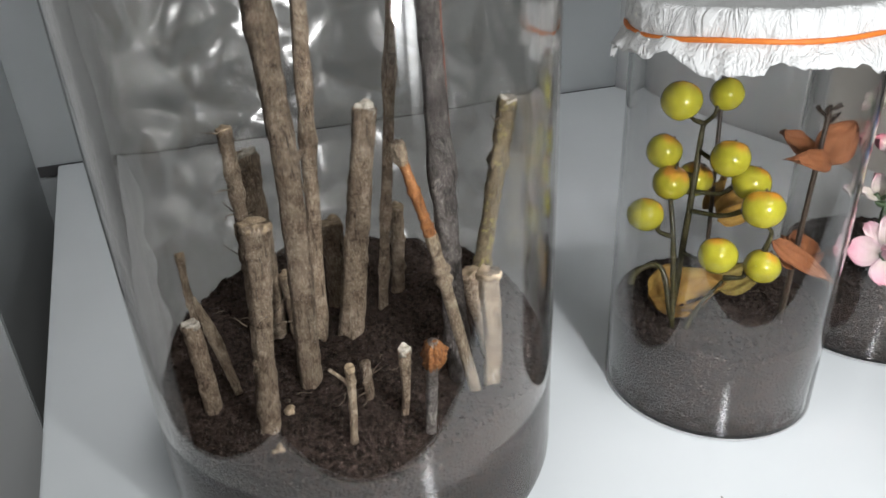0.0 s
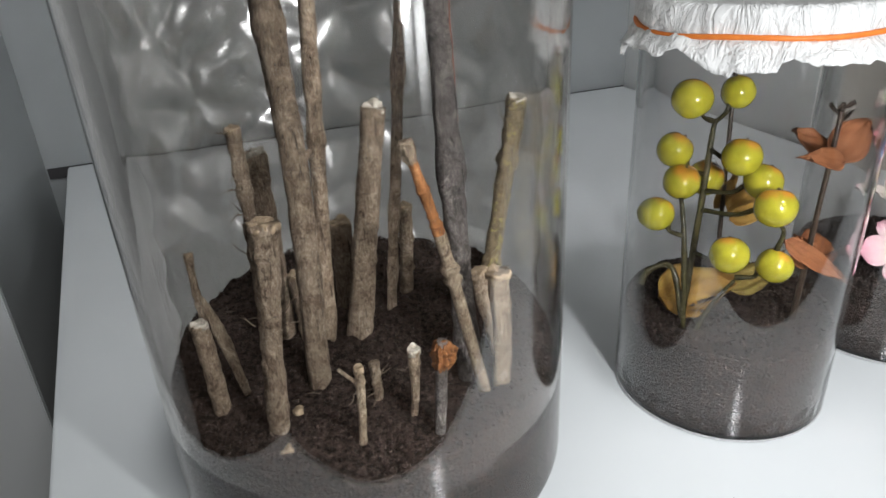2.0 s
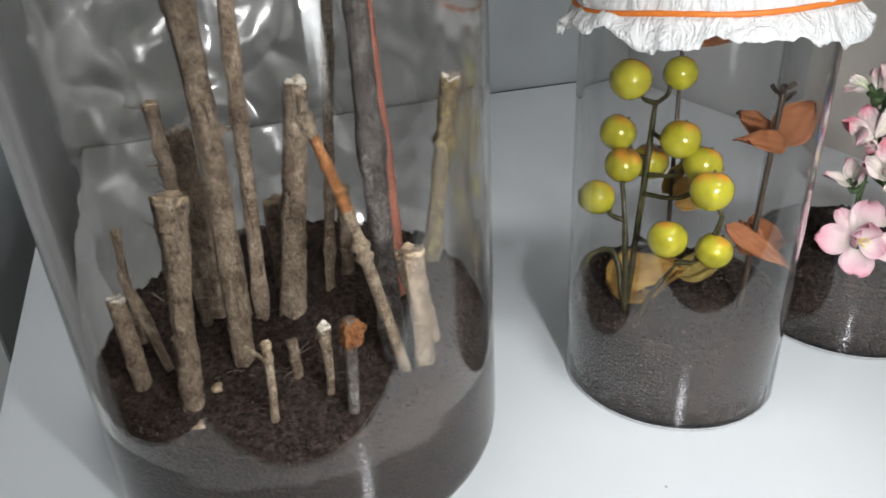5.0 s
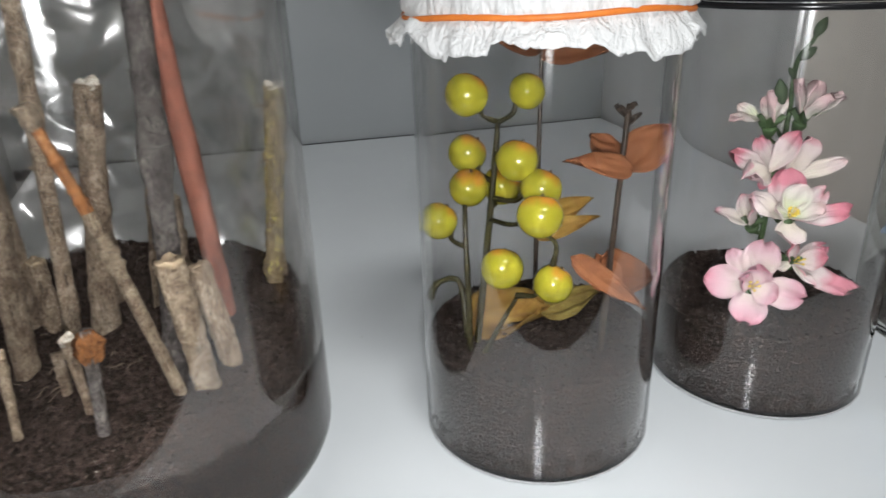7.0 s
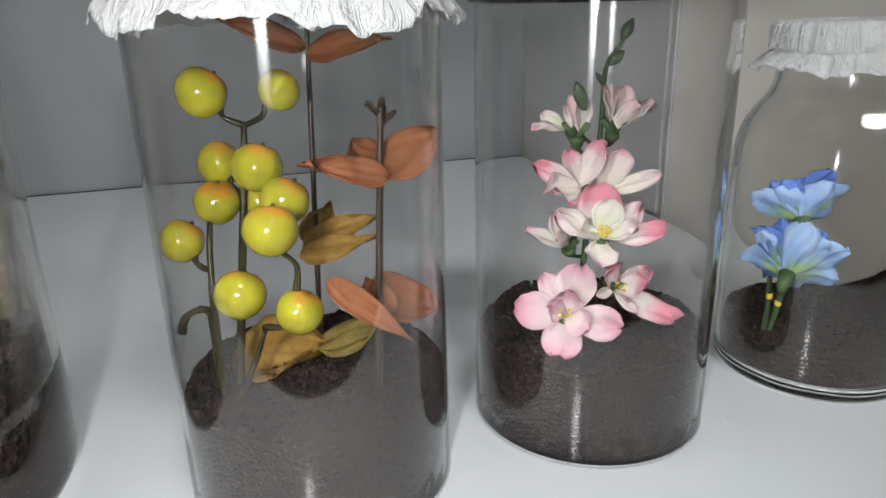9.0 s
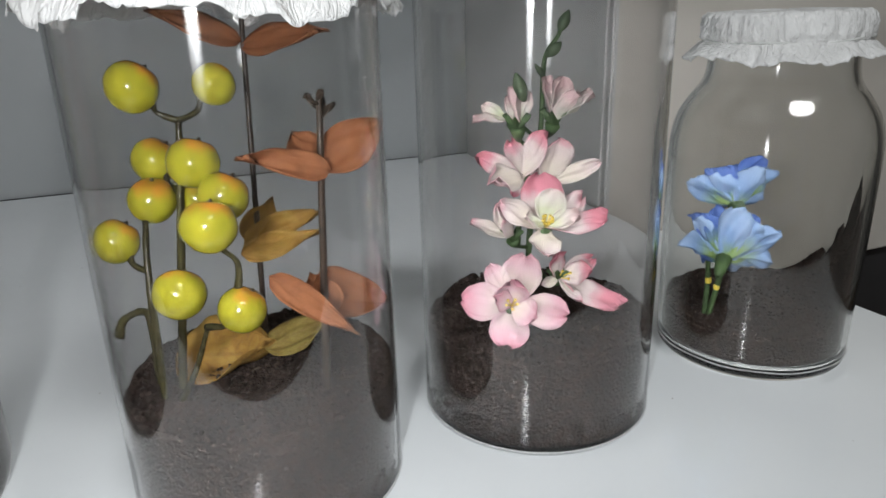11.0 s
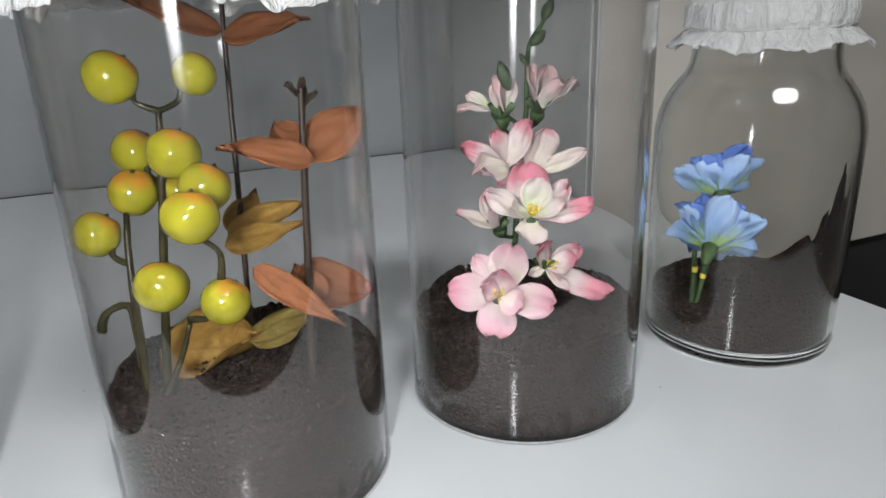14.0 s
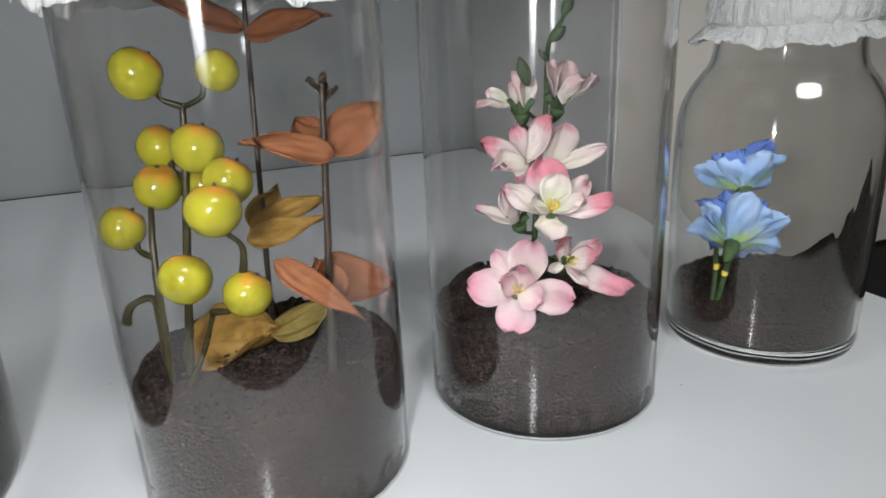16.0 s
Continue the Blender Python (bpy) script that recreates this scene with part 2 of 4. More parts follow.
CLEAR = glass("clear_plastic", (0.955, 0.952, 0.95), 1.49, 0.003, 0.04, 30, 0.0008, 0.008)
THICK = glass("wavy_vase_glass", (0.965, 0.955, 0.945), 1.5, 0.003, 0.09, 34, 0.0016, 0.005)
BOTTLE = glass("bottle_glass", (0.955, 0.955, 0.945), 1.5, 0.003, 0.08, 36, 0.001)
SOIL = soil_material()
# clear glossy layer that stands in for reflections in the vase's glass
SHEET, fn, fl, fb = shader("clear_reflections")
fn.remove(fb)
sheet_gloss, sheet_clear, sheet_mix = fn.new("ShaderNodeBsdfGlossy"), fn.new("ShaderNodeBsdfTransparent"), fn.new("ShaderNodeMixShader")
sheet_gloss.inputs["Roughness"].default_value = 0.25
sheet_clear.inputs["Color"].default_value = (0.93, 0.93, 0.93, 1)
sheet_mix.inputs[0].default_value = 0.40
fl.new(sheet_clear.outputs[0], sheet_mix.inputs[1])
fl.new(sheet_gloss.outputs[0], sheet_mix.inputs[2])
fl.new(sheet_mix.outputs[0], fn["Material Output"].inputs[0])
BARK = bark("grey_brown_bark", [(0.38, (0.050, 0.034, 0.023)), (0.455, (0.185, 0.135, 0.094)), (0.525, (0.32, 0.247, 0.180)), (0.60, (0.52, 0.43, 0.335))])
DARKBARK = bark("slate_dark_bark", [(0.36, (0.020, 0.017, 0.017)), (0.46, (0.070, 0.062, 0.060)), (0.54, (0.145, 0.130, 0.122)), (0.62, (0.34, 0.305, 0.28))], 150, 1.0, (0.19, 0.175, 0.165))
REDBARK = bark("reddish_bark", [(0.32, (0.06, 0.026, 0.018)), (0.48, (0.17, 0.065, 0.045)), (0.60, (0.24, 0.10, 0.07)), (0.72, (0.36, 0.21, 0.16))], 130, 0.5)
ORANGEBARK = bark("orange_peeled_bark", [(0.38, (0.05, 0.022, 0.012)), (0.47, (0.15, 0.060, 0.020)), (0.56, (0.24, 0.10, 0.035)), (0.66, (0.38, 0.25, 0.14))], 150, 0.6)
LICHEN = bark("lichen_bark", [(0.32, (0.045, 0.035, 0.024)), (0.46, (0.16, 0.125, 0.08)), (0.58, (0.28, 0.22, 0.14)), (0.70, (0.48, 0.42, 0.30))], 170, 1.0, (0.42, 0.37, 0.14))
PALEWOOD = bark("split_pale_wood", [(0.38, (0.055, 0.037, 0.025)), (0.455, (0.155, 0.114, 0.079)), (0.525, (0.255, 0.20, 0.143)), (0.60, (0.44, 0.37, 0.285))], 190, 0.8)
CUT = mottled("cut_wood", (0.13, 0.092, 0.058), (0.36, 0.28, 0.19), 0.9, 260, 0.6)
CHALK = mottled("white_mould", (0.20, 0.17, 0.13), (0.60, 0.56, 0.49), 0.95, 400, 0.8)
SKIN = berry_material()
STEM = mottled("brown_green_stem", (0.014, 0.012, 0.006), (0.055, 0.049, 0.020), 0.2, 240, 0.5)
DRYSTEM = mottled("dark_dry_stem", (0.014, 0.010, 0.008), (0.055, 0.037, 0.025), 0.35, 300, 0.6)
RUST = leaf_material("rust_leaf", [(0.3, (0.075, 0.027, 0.012)), (0.48, (0.165, 0.058, 0.022)), (0.6, (0.21, 0.078, 0.030)), (0.74, (0.27, 0.135, 0.055))])
OCHRE = leaf_material("ochre_leaf", [(0.3, (0.14, 0.065, 0.015)), (0.5, (0.25, 0.14, 0.028)), (0.75, (0.33, 0.24, 0.06))])
OLIVE = leaf_material("olive_leaf", [(0.34, (0.09, 0.058, 0.013)), (0.5, (0.16, 0.118, 0.026)), (0.68, (0.23, 0.19, 0.055))])
PINK = petal_material("pink_petal", (0.56, 0.50, 0.44), (0.53, 0.38, 0.41), (0.47, 0.19, 0.25), (0.54, 0.33, 0.35))
BLUSH = petal_material("blush_petal", (0.56, 0.52, 0.44), (0.56, 0.48, 0.475), (0.50, 0.17, 0.22), (0.54, 0.40, 0.41), (0.25, 0.72, 1.10))
WHITE = petal_material("cream_petal", (0.46, 0.50, 0.34), (0.57, 0.54, 0.50), (0.55, 0.38, 0.38), (0.53, 0.41, 0.40))
BLUE = petal_material("blue_petal", (0.22, 0.34, 0.08), (0.21, 0.34, 0.60), (0.33, 0.46, 0.70), (0.48, 0.58, 0.76))
DEEPBLUE = petal_material("deep_blue_petal", (0.18, 0.30, 0.10), (0.075, 0.145, 0.46), (0.12, 0.21, 0.56), (0.24, 0.34, 0.68))
GREEN = mottled("flower_stem_green", (0.022, 0.045, 0.016), (0.06, 0.11, 0.035), 0.6, 200, 0.4)
BUD = mottled("bud_green", (0.03, 0.05, 0.03), (0.07, 0.10, 0.05), 0.6, 260, 0.4)
YELLOW = mottled("yellow_stamen", (0.62, 0.42, 0.03), (0.8, 0.62, 0.10), 0.6, 400, 0.3)
FIBRE = mottled("pale_root_fibre", (0.16, 0.12, 0.08), (0.34, 0.28, 0.21), 0.9, 300, 0.3)
DRYFIBRE = mottled("dry_bark_fibre", (0.055, 0.040, 0.028), (0.20, 0.155, 0.11), 0.9, 300, 0.3)
RIM = mottled("whitish_rim", (0.35, 0.35, 0.35), (0.72, 0.72, 0.72), 0.35, 500, 0.3)
TISSUE = tissue("kitchen_paper", (0.84, 0.84, 0.83))
RUBBER = mottled("orange_rubber", (0.72, 0.18, 0.025), (0.85, 0.25, 0.04), 0.5, 300, 0.2)
STRING = mottled("pale_elastic", (0.55, 0.56, 0.54), (0.72, 0.73, 0.71), 0.5, 300, 0.2)
BLACK = mottled("black_plastic", (0.009, 0.009, 0.010), (0.014, 0.014, 0.015), 0.22, 120, 0.05, 0.5)


# ---- building helpers ----
WORLD = {}


def thing(name, place, label, category, group="", kind=""):
    ob = new(name)
    ob.empty_display_size = 0.02
    m = Matrix.Translation(place)
    ob.matrix_basis = m
    WORLD[ob] = m
    return tagged(ob, label, category, group, kind)


def smooth(mesh):
    mesh.polygons.foreach_set("use_smooth", [True] * len(mesh.polygons))


def part(name, bm, material, parent=None, label="", m=None, flat=False):
    """One mesh object, of a bmesh or a ready mesh, under a thing or a part, at the world pose m."""
    if isinstance(bm, bpy.types.Mesh):
        me = bm
    else:
        me = bpy.data.meshes.new(name)
        bm.to_mesh(me)
        bm.free()
        if not flat:
            smooth(me)
        me.materials.append(material)
    ob = new(name, me)
    m = m or Matrix()
    if parent:
        ob.parent = parent
        ob.matrix_parent_inverse = WORLD[parent].inverted()
    ob.matrix_basis = m
    WORLD[ob] = m
    return tagged(ob, label)


def fine(profile, step):
    """The profile with no stretch longer than step, and short ones beside its corners."""
    out = [profile[0]]
    for (r0, z0), (r1, z1) in zip(profile, profile[1:]):
        k = max(1, math.ceil(math.hypot(r1 - r0, z1 - z0) / step))
        out += [(r0 + (r1 - r0) * i / k, z0 + (z1 - z0) * i / k) for i in range(1, k + 1)]
    return out


def lathe(profile, n=96, wobble=None):
    bm = bmesh.new()
    rings = []
    for i, (r, z) in enumerate(profile):
        if r < 1e-6:
            rings.append([bm.verts.new((0, 0, z))])
            continue
        ring = []
        for k in range(n):
            a = 2 * math.pi * k / n
            q, w = wobble(a, r, z, i) if wobble else (r, z)
            ring.append(bm.verts.new((q * math.cos(a), q * math.sin(a), w)))
        rings.append(ring)
    for a, b in zip(rings, rings[1:]):
        for k in range(n):
            j = (k + 1) % n
            if len(a) == 1 and len(b) > 1:
                bm.faces.new((a[0], b[j], b[k]))
            elif len(b) == 1 and len(a) > 1:
                bm.faces.new((a[k], a[j], b[0]))
            elif len(a) > 1:
                bm.faces.new((a[k], a[j], b[j], b[k]))
    bmesh.ops.recalc_face_normals(bm, faces=bm.faces)
    return bm


def arc(cx, cz, r, a0, a1, n=6):
    return [(cx + r * math.cos(radians(a0 + (a1 - a0) * i / n)), cz + r * math.sin(radians(a0 + (a1 - a0) * i / n))) for i in range(n + 1)]


def bend(points, steps):
    """A smooth line through the points."""
    p = [Vector(q) for q in points]
    p = [2 * p[0] - p[1]] + p + [2 * p[-1] - p[-2]]
    out = []
    for i in range(1, len(p) - 2):
        a, b, c, d = p[i - 1:i + 3]
        for k in range(steps):
            t = k / steps
            out.append(0.5 * (2 * b + (c - a) * t + (2 * a - 5 * b + 4 * c - d) * t * t + (3 * b - a - 3 * c + d) * t ** 3))
    return out + [p[-2]]


def tube(points, radii, n=10, rough=0.0, freq=90, seed=0.0, flat=1.0, close=True, bm=None, ridge=0.0):
    """A tube along a line; rough makes it gnarled."""
    bm = bm or bmesh.new()
    rings, side = [], None
    count = len(points)
    for i, p in enumerate(points):
        d = (points[min(i + 1, count - 1)] - points[max(i - 1, 0)]).normalized()
        side = (side - d * side.dot(d)).normalized() if side else d.orthogonal().normalized()
        up = d.cross(side)
        f = i / (count - 1) * (len(radii) - 1)
        k = min(int(f), len(radii) - 2)
        r = radii[k] + (radii[k + 1] - radii[k]) * (f - k)
        ring = []
        for j in range(n):
            a = 2 * math.pi * j / n
            w = side * math.cos(a) + up * math.sin(a) * flat
            q = r * (1 + rough * noise.noise((p + w * r * 1.2) * freq + Vector((seed, seed * 1.7, 0))) + ridge * noise.noise(Vector((math.cos(a) * 5.0 + seed, math.sin(a) * 5.0, p.z * 45 + seed))))
            ring.append(bm.verts.new(p + w * q))
        rings.append(ring)
    for a, b in zip(rings, rings[1:]):
        for j in range(n):
            bm.faces.new((a[j], a[(j + 1) % n], b[(j + 1) % n], b[j]))
    if close:
        for ring, p, flip in ((rings[0], points[0], True), (rings[-1], points[-1], False)):
            c = bm.verts.new(p)
            for j in range(n):
                a, b = ring[j], ring[(j + 1) % n]
                bm.faces.new((c, b, a) if flip else (c, a, b))
    return bm


def block(size, bevel=0.0):
    bm = bmesh.new()
    bmesh.ops.create_cube(bm, size=1)
    bmesh.ops.scale(bm, vec=size, verts=bm.verts)
    if bevel:
        bmesh.ops.bevel(bm, geom=bm.edges, offset=bevel, segments=2, affect="EDGES")
    return bm


def blade(length, width, cup=0.2, curl=0.0, ruffle=0.0, tip=0.5, seed=0.0, nu=8, nv=10, notch=0.0, fat=0.00035):
    """A petal or leaf from the origin along +y, face up, with a little thickness and a uv map."""
    bm = bmesh.new()
    uv = bm.loops.layers.uv.new("uv")
    grid, where = {}, {}
    for side in (0, 1):
        for i in range(nu + 1):
            for j in range(nv + 1):
                s, t = i / nu * 2 - 1, j / nv
                if 0.4 < tip < 0.6:
                    w = width / 2 * (0.12 + 0.88 * math.sin(math.pi / 2 * min(1.0, t / 0.58)) ** 1.1 if t < 0.58 else max(0.04, 1 - ((t - 0.58) / 0.42) ** 2) ** 0.5)
                elif tip > 0.4:
                    w = width / 2 * (0.10 + 0.98 * t ** 0.75) * math.sqrt(1.0 - 0.82 * t ** 6)
                else:
                    w = width / 2 * max(0.03, math.sin(math.pi * min(1.0, t ** (0.55 + tip))) ** 0.75) if t < 1 else width * 0.02
                ruf = ruffle * length * (0.3 + t) * noise.noise(Vector((s * 2.2 + seed, t * 3.1, seed * 1.3)))
                y = length * (t - notch * t * t * (1 - abs(s)) * 0.6 - (0.10 if tip < 0.4 else 0.03 if tip < 0.6 else 0.13) * s * s * t)
                if tip > 0.6:
                    y += length * 0.06 * t ** 4 * noise.noise(Vector((s * 4.5, seed, 2.0)))
                x = s * w * (1 + 0.12 * ruffle * 4 * noise.noise(Vector((seed, t * 7, s * 5))))
                z = cup * width * (s * s - 0.25) * (0.4 + t) * 0.8 + curl * length * t * t + ruf - side * fat
                v = bm.verts.new((x, y, z))
                grid[side, i, j] = v
                where[v] = (i / nu, t)
    for i in range(nu):
        for j in range(nv):
            q = [(i, j), (i + 1, j), (i + 1, j + 1), (i, j + 1)]
            bm.faces.new([grid[0, a, b] for a, b in q])
            bm.faces.new([grid[1, a, b] for a, b in reversed(q)])
    rim = [(i, 0) for i in range(nu)] + [(nu, j) for j in range(nv)] + [(i, nv) for i in range(nu, 0, -1)] + [(0, j) for j in range(nv, 0, -1)]
    for a, b in zip(rim, rim[1:] + rim[:1]):
        bm.faces.new((grid[0, a[0], a[1]], grid[1, a[0], a[1]], grid[1, b[0], b[1]], grid[0, b[0], b[1]]))
    for f in bm.faces:
        for loop in f.loops:
            loop[uv].uv = where[loop.vert]
    return bm


def aim(base, tip, face):
    """A pose at base, +y towards tip, +z as near face as can be."""
    y = (Vector(tip) - Vector(base)).normalized()
    z = Vector(face)
    z = (z - y * z.dot(y)).normalized()
    m = Matrix((y.cross(z), y, z)).transposed().to_4x4()
    m.translation = Vector(base)
    return m


# ---- the setting ----
U, V = Vector((0.9363, 0.3507, 0)), Vector((-0.3507, 0.9363, 0))
TURNED = math.degrees(math.atan2(U.y, U.x))


def slab(name, a, b, thick, z0, z1, material, label, category, out=1, bevel=0.002):
    """An upright board on the line a-b; its thickness lies to the left of the way (out=1) or to the right."""
    a, b = Vector((*a, 0)), Vector((*b, 0))
    d = (b - a).normalized()
    left = Vector((-d.y, d.x, 0)) * out
    mid = (a + b) / 2 + left * thick / 2
    m = pose(mid.x, mid.y, (z0 + z1) / 2, 0, 0, math.degrees(math.atan2(d.y, d.x)))
    ob = part(name, block(((b - a).length, thick, z1 - z0), bevel), material, None, label, m, True)
    return tagged(ob, "", category, "", "structure")


BACK_L, BACK_R, POST = Vector((-0.472, 0.753)), Vector((0.268, 1.030)), Vector((0.397, 0.703))
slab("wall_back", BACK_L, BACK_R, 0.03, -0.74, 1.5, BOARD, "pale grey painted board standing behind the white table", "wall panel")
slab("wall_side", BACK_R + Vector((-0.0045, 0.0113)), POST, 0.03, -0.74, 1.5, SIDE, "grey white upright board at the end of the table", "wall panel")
slab("trim", POST + Vector((-0.0115, 0.025)), POST + Vector((-0.0035, 0.0015)), 0.004, 0.001, 1.5, SIDE, "narrow pale upright strip at the board's edge", "trim", -1)
right = POST + Vector((U.x, U.y)) * 0.004
slab("wall_right", right, right + Vector((U.x, U.y)) * 1.6, 0.04, -0.105, 1.7, BEIGE, "beige painted wall beside the table", "wall")
# dark board added to fill the dark gap between table and wall
slab("gap_board", right + Vector((V.x, V.y)) * 0.012, right + Vector((U.x, U.y)) * 1.6 + Vector((V.x, V.y)) * 0.012, 0.03, -0.74, -0.108, CHARCOAL, "charcoal board added for the dark gap below the beige wall", "wall panel")
near = Vector((-0.366, 0.478))
cab = BACK_L + Vector((-0.0042, 0.0108))
slab("trim", BACK_L + Vector((0.003, -0.0008)), BACK_R + Vector((-0.003, -0.0030)), 0.0012, -0.012, 0.0007, CHARCOAL, "dark seam between the table and the board", "trim", -1, 0.0002)
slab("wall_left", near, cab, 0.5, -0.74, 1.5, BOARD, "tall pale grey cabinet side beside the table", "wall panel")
outward = Vector((near.y - cab.y, cab.x - near.x)).normalized()
# cabinet front coloured white in place of the torchlight that falls on it
slab("trim", near + outward * 0.5 + Vector((0.0005, -0.0012)), near + Vector((0.0005, -0.0012)), 0.004, -0.74, 1.5, TABLE, "tall cabinet front coloured white in place of torchlight", "cabinet front", -1, 0.001)
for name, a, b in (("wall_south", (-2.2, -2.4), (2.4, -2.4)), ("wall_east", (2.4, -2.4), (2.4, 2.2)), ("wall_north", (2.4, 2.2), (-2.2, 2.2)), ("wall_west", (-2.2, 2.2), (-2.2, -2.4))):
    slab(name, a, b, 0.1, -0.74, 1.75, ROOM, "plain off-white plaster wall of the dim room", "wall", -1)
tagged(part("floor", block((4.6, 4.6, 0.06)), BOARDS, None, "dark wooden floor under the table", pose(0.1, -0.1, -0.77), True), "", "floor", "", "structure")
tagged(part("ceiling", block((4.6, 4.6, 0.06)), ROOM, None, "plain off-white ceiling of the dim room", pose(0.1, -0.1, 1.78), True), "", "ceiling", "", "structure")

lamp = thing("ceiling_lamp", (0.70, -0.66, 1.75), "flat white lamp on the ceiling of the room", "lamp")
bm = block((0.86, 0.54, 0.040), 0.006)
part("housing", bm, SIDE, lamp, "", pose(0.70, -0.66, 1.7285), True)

# table: its back edge stands a little before the board, its right edge ends at the side board
BL, BR = Vector((-0.4480, 0.7575, 0)), Vector((0.2640, 1.0245, 0))
FR, FL = Vector((0.2640 + 0.367 * 0.86, 1.0245 - 0.93 * 0.86, 0)), Vector((-0.4480 + 0.432 * 0.735, 0.7575 - 0.902 * 0.735, 0))
mid = (BL + BR + FR + FL) / 4
table = thing("table", (mid.x, mid.y, -0.74), "white glossy laminate table with four plain legs", "table")
bm = bmesh.new()
low, high = ([bm.verts.new(p + Vector((0, 0, z))) for p in (FL, FR, BR, BL)] for z in (-0.028, 0.0))
bm.faces.new(high)
bm.faces.new(low[::-1])
for k in range(4):
    bm.faces.new((low[k], low[(k + 1) % 4], high[(k + 1) % 4], high[k]))
bmesh.ops.bevel(bm, geom=bm.edges, offset=0.0015, segments=2, affect="EDGES")
part("tabletop", bm, TABLE, table, "", None, True)
for q in (BL, BR, FL, FR):
    q = q + (mid - q) * 0.12
    part("leg", block((0.045, 0.045, 0.712), 0.003), TABLE, table, "", pose(q.x, q.y, -0.384, 0, 0, TURNED), True)


# ---- jars ----
def vessel(name, label, place, outer, inner, material, ring=0.0):
    ob = thing(name, place, label, "jar", "jars on the table")
    body = part("jar_body", lathe(fine(outer + inner[::-1], 0.0016), 128), material, ob, "", Matrix.Translation(place))
    body.visible_shadow = False
    if ring:
        hoop = [Vector(((ring - 0.0004) * math.cos(a), (ring - 0.0004) * math.sin(a), 0.0005)) for a in [2 * math.pi * k / 128 for k in range(129)]]
        part("base_rim", tube(hoop, (0.0005, 0.0005), 6, close=False), RIM, ob, "whitish rim of the base", Matrix.Translation(place))
    return ob


VASE, CYL_A, CYL_B, BOT = Vector((-0.0446, 0.2701, 0.0006)), Vector((0.1436, 0.3149, 0.0006)), Vector((0.2651, 0.3679, 0.0006)), Vector((0.3947, 0.4111, 0.0006))


def straight(r, h, wall, heel, floor, lip=0.0):
    outer = [(0, 0)] + [(r * 0.5, 0)] + arc(r - heel, heel, heel, -90, 0, 8) + [(r, h * k / 6) for k in range(1, 6)] + [(r, h)]
    inner = [(0, floor), (r * 0.5, floor)] + arc(r - heel - wall * 0.3, floor + heel * 0.8, heel * 0.8 + wall * 0.3 - wall, -90, 0, 6) + [(r - wall, h * k / 6) for k in range(1, 6)] + [(r - wall, h - wall * 0.4), (r - wall * 0.5, h + wall * 0.3)]
    return outer, inner


vase = vessel("glass_vase", "large clear wavy glass vase holding cut sticks", VASE, *straight(0.0914, 0.33, 0.0035, 0.015, 0.006), THICK)
vessel("plastic_jar", "clear plastic cylinder jar holding berries and dry leaves", CYL_A, *straight(0.0548, 0.204, 0.0016, 0.0022, 0.0018), CLEAR, 0.0548)
vessel("plastic_jar", "clear plastic cylinder jar holding a pink flower spray", CYL_B, *straight(0.0549, 0.204, 0.0016, 0.0022, 0.0018), CLEAR, 0.0549)
R4 = 0.0492
SHOULDER = [(R4 + 0.0016, 0.085), (R4 + 0.0016, 0.111), (R4 + 0.0006, 0.1215), (R4 - 0.0022, 0.131), (R4 - 0.0072, 0.1395), (R4 - 0.0120, 0.1462), (0.0352, 0.153), (0.0345, 0.162)]
CURVE = [(p.x, p.y) for p in bend([(r, z, 0) for r, z in SHOULDER], 5)]
outer4 = [(0, 0.0014), (0.036, 0.0014), (0.042, 0.0)] + arc(R4 - 0.0050, 0.0050, 0.0050, -85, 0, 7) + [(R4 + 0.0012, 0.05)] + CURVE + [(0.0345, 0.1770)]
inner4 = [(0, 0.0056), (0.034, 0.0052)] + arc(R4 - 0.0082, 0.0110, 0.0058, -80, 0, 6) + [(R4 - 0.0018, 0.05)] + [(r - 0.0029, z - 0.0008) for r, z in CURVE] + [(0.0316, 0.1760), (0.0330, 0.1776)]
bottle = vessel("bottle_jar", "round-shouldered clear glass preserving jar with blue flowers", BOT, outer4, inner4, BOTTLE)
hoop = [Vector(((R4 + 0.0001) * math.cos(a), (R4 + 0.0001) * math.sin(a), 0.0062 + 0.0002 * math.sin(9 * a))) for a in [2 * math.pi * k / 128 for k in range(129)]]
part("base_line", tube(hoop, (0.00035, 0.00035), 6, 0.8, 900, close=False), RIM, bottle, "whitish speckled line above the thick glass base", Matrix.Translation(BOT))


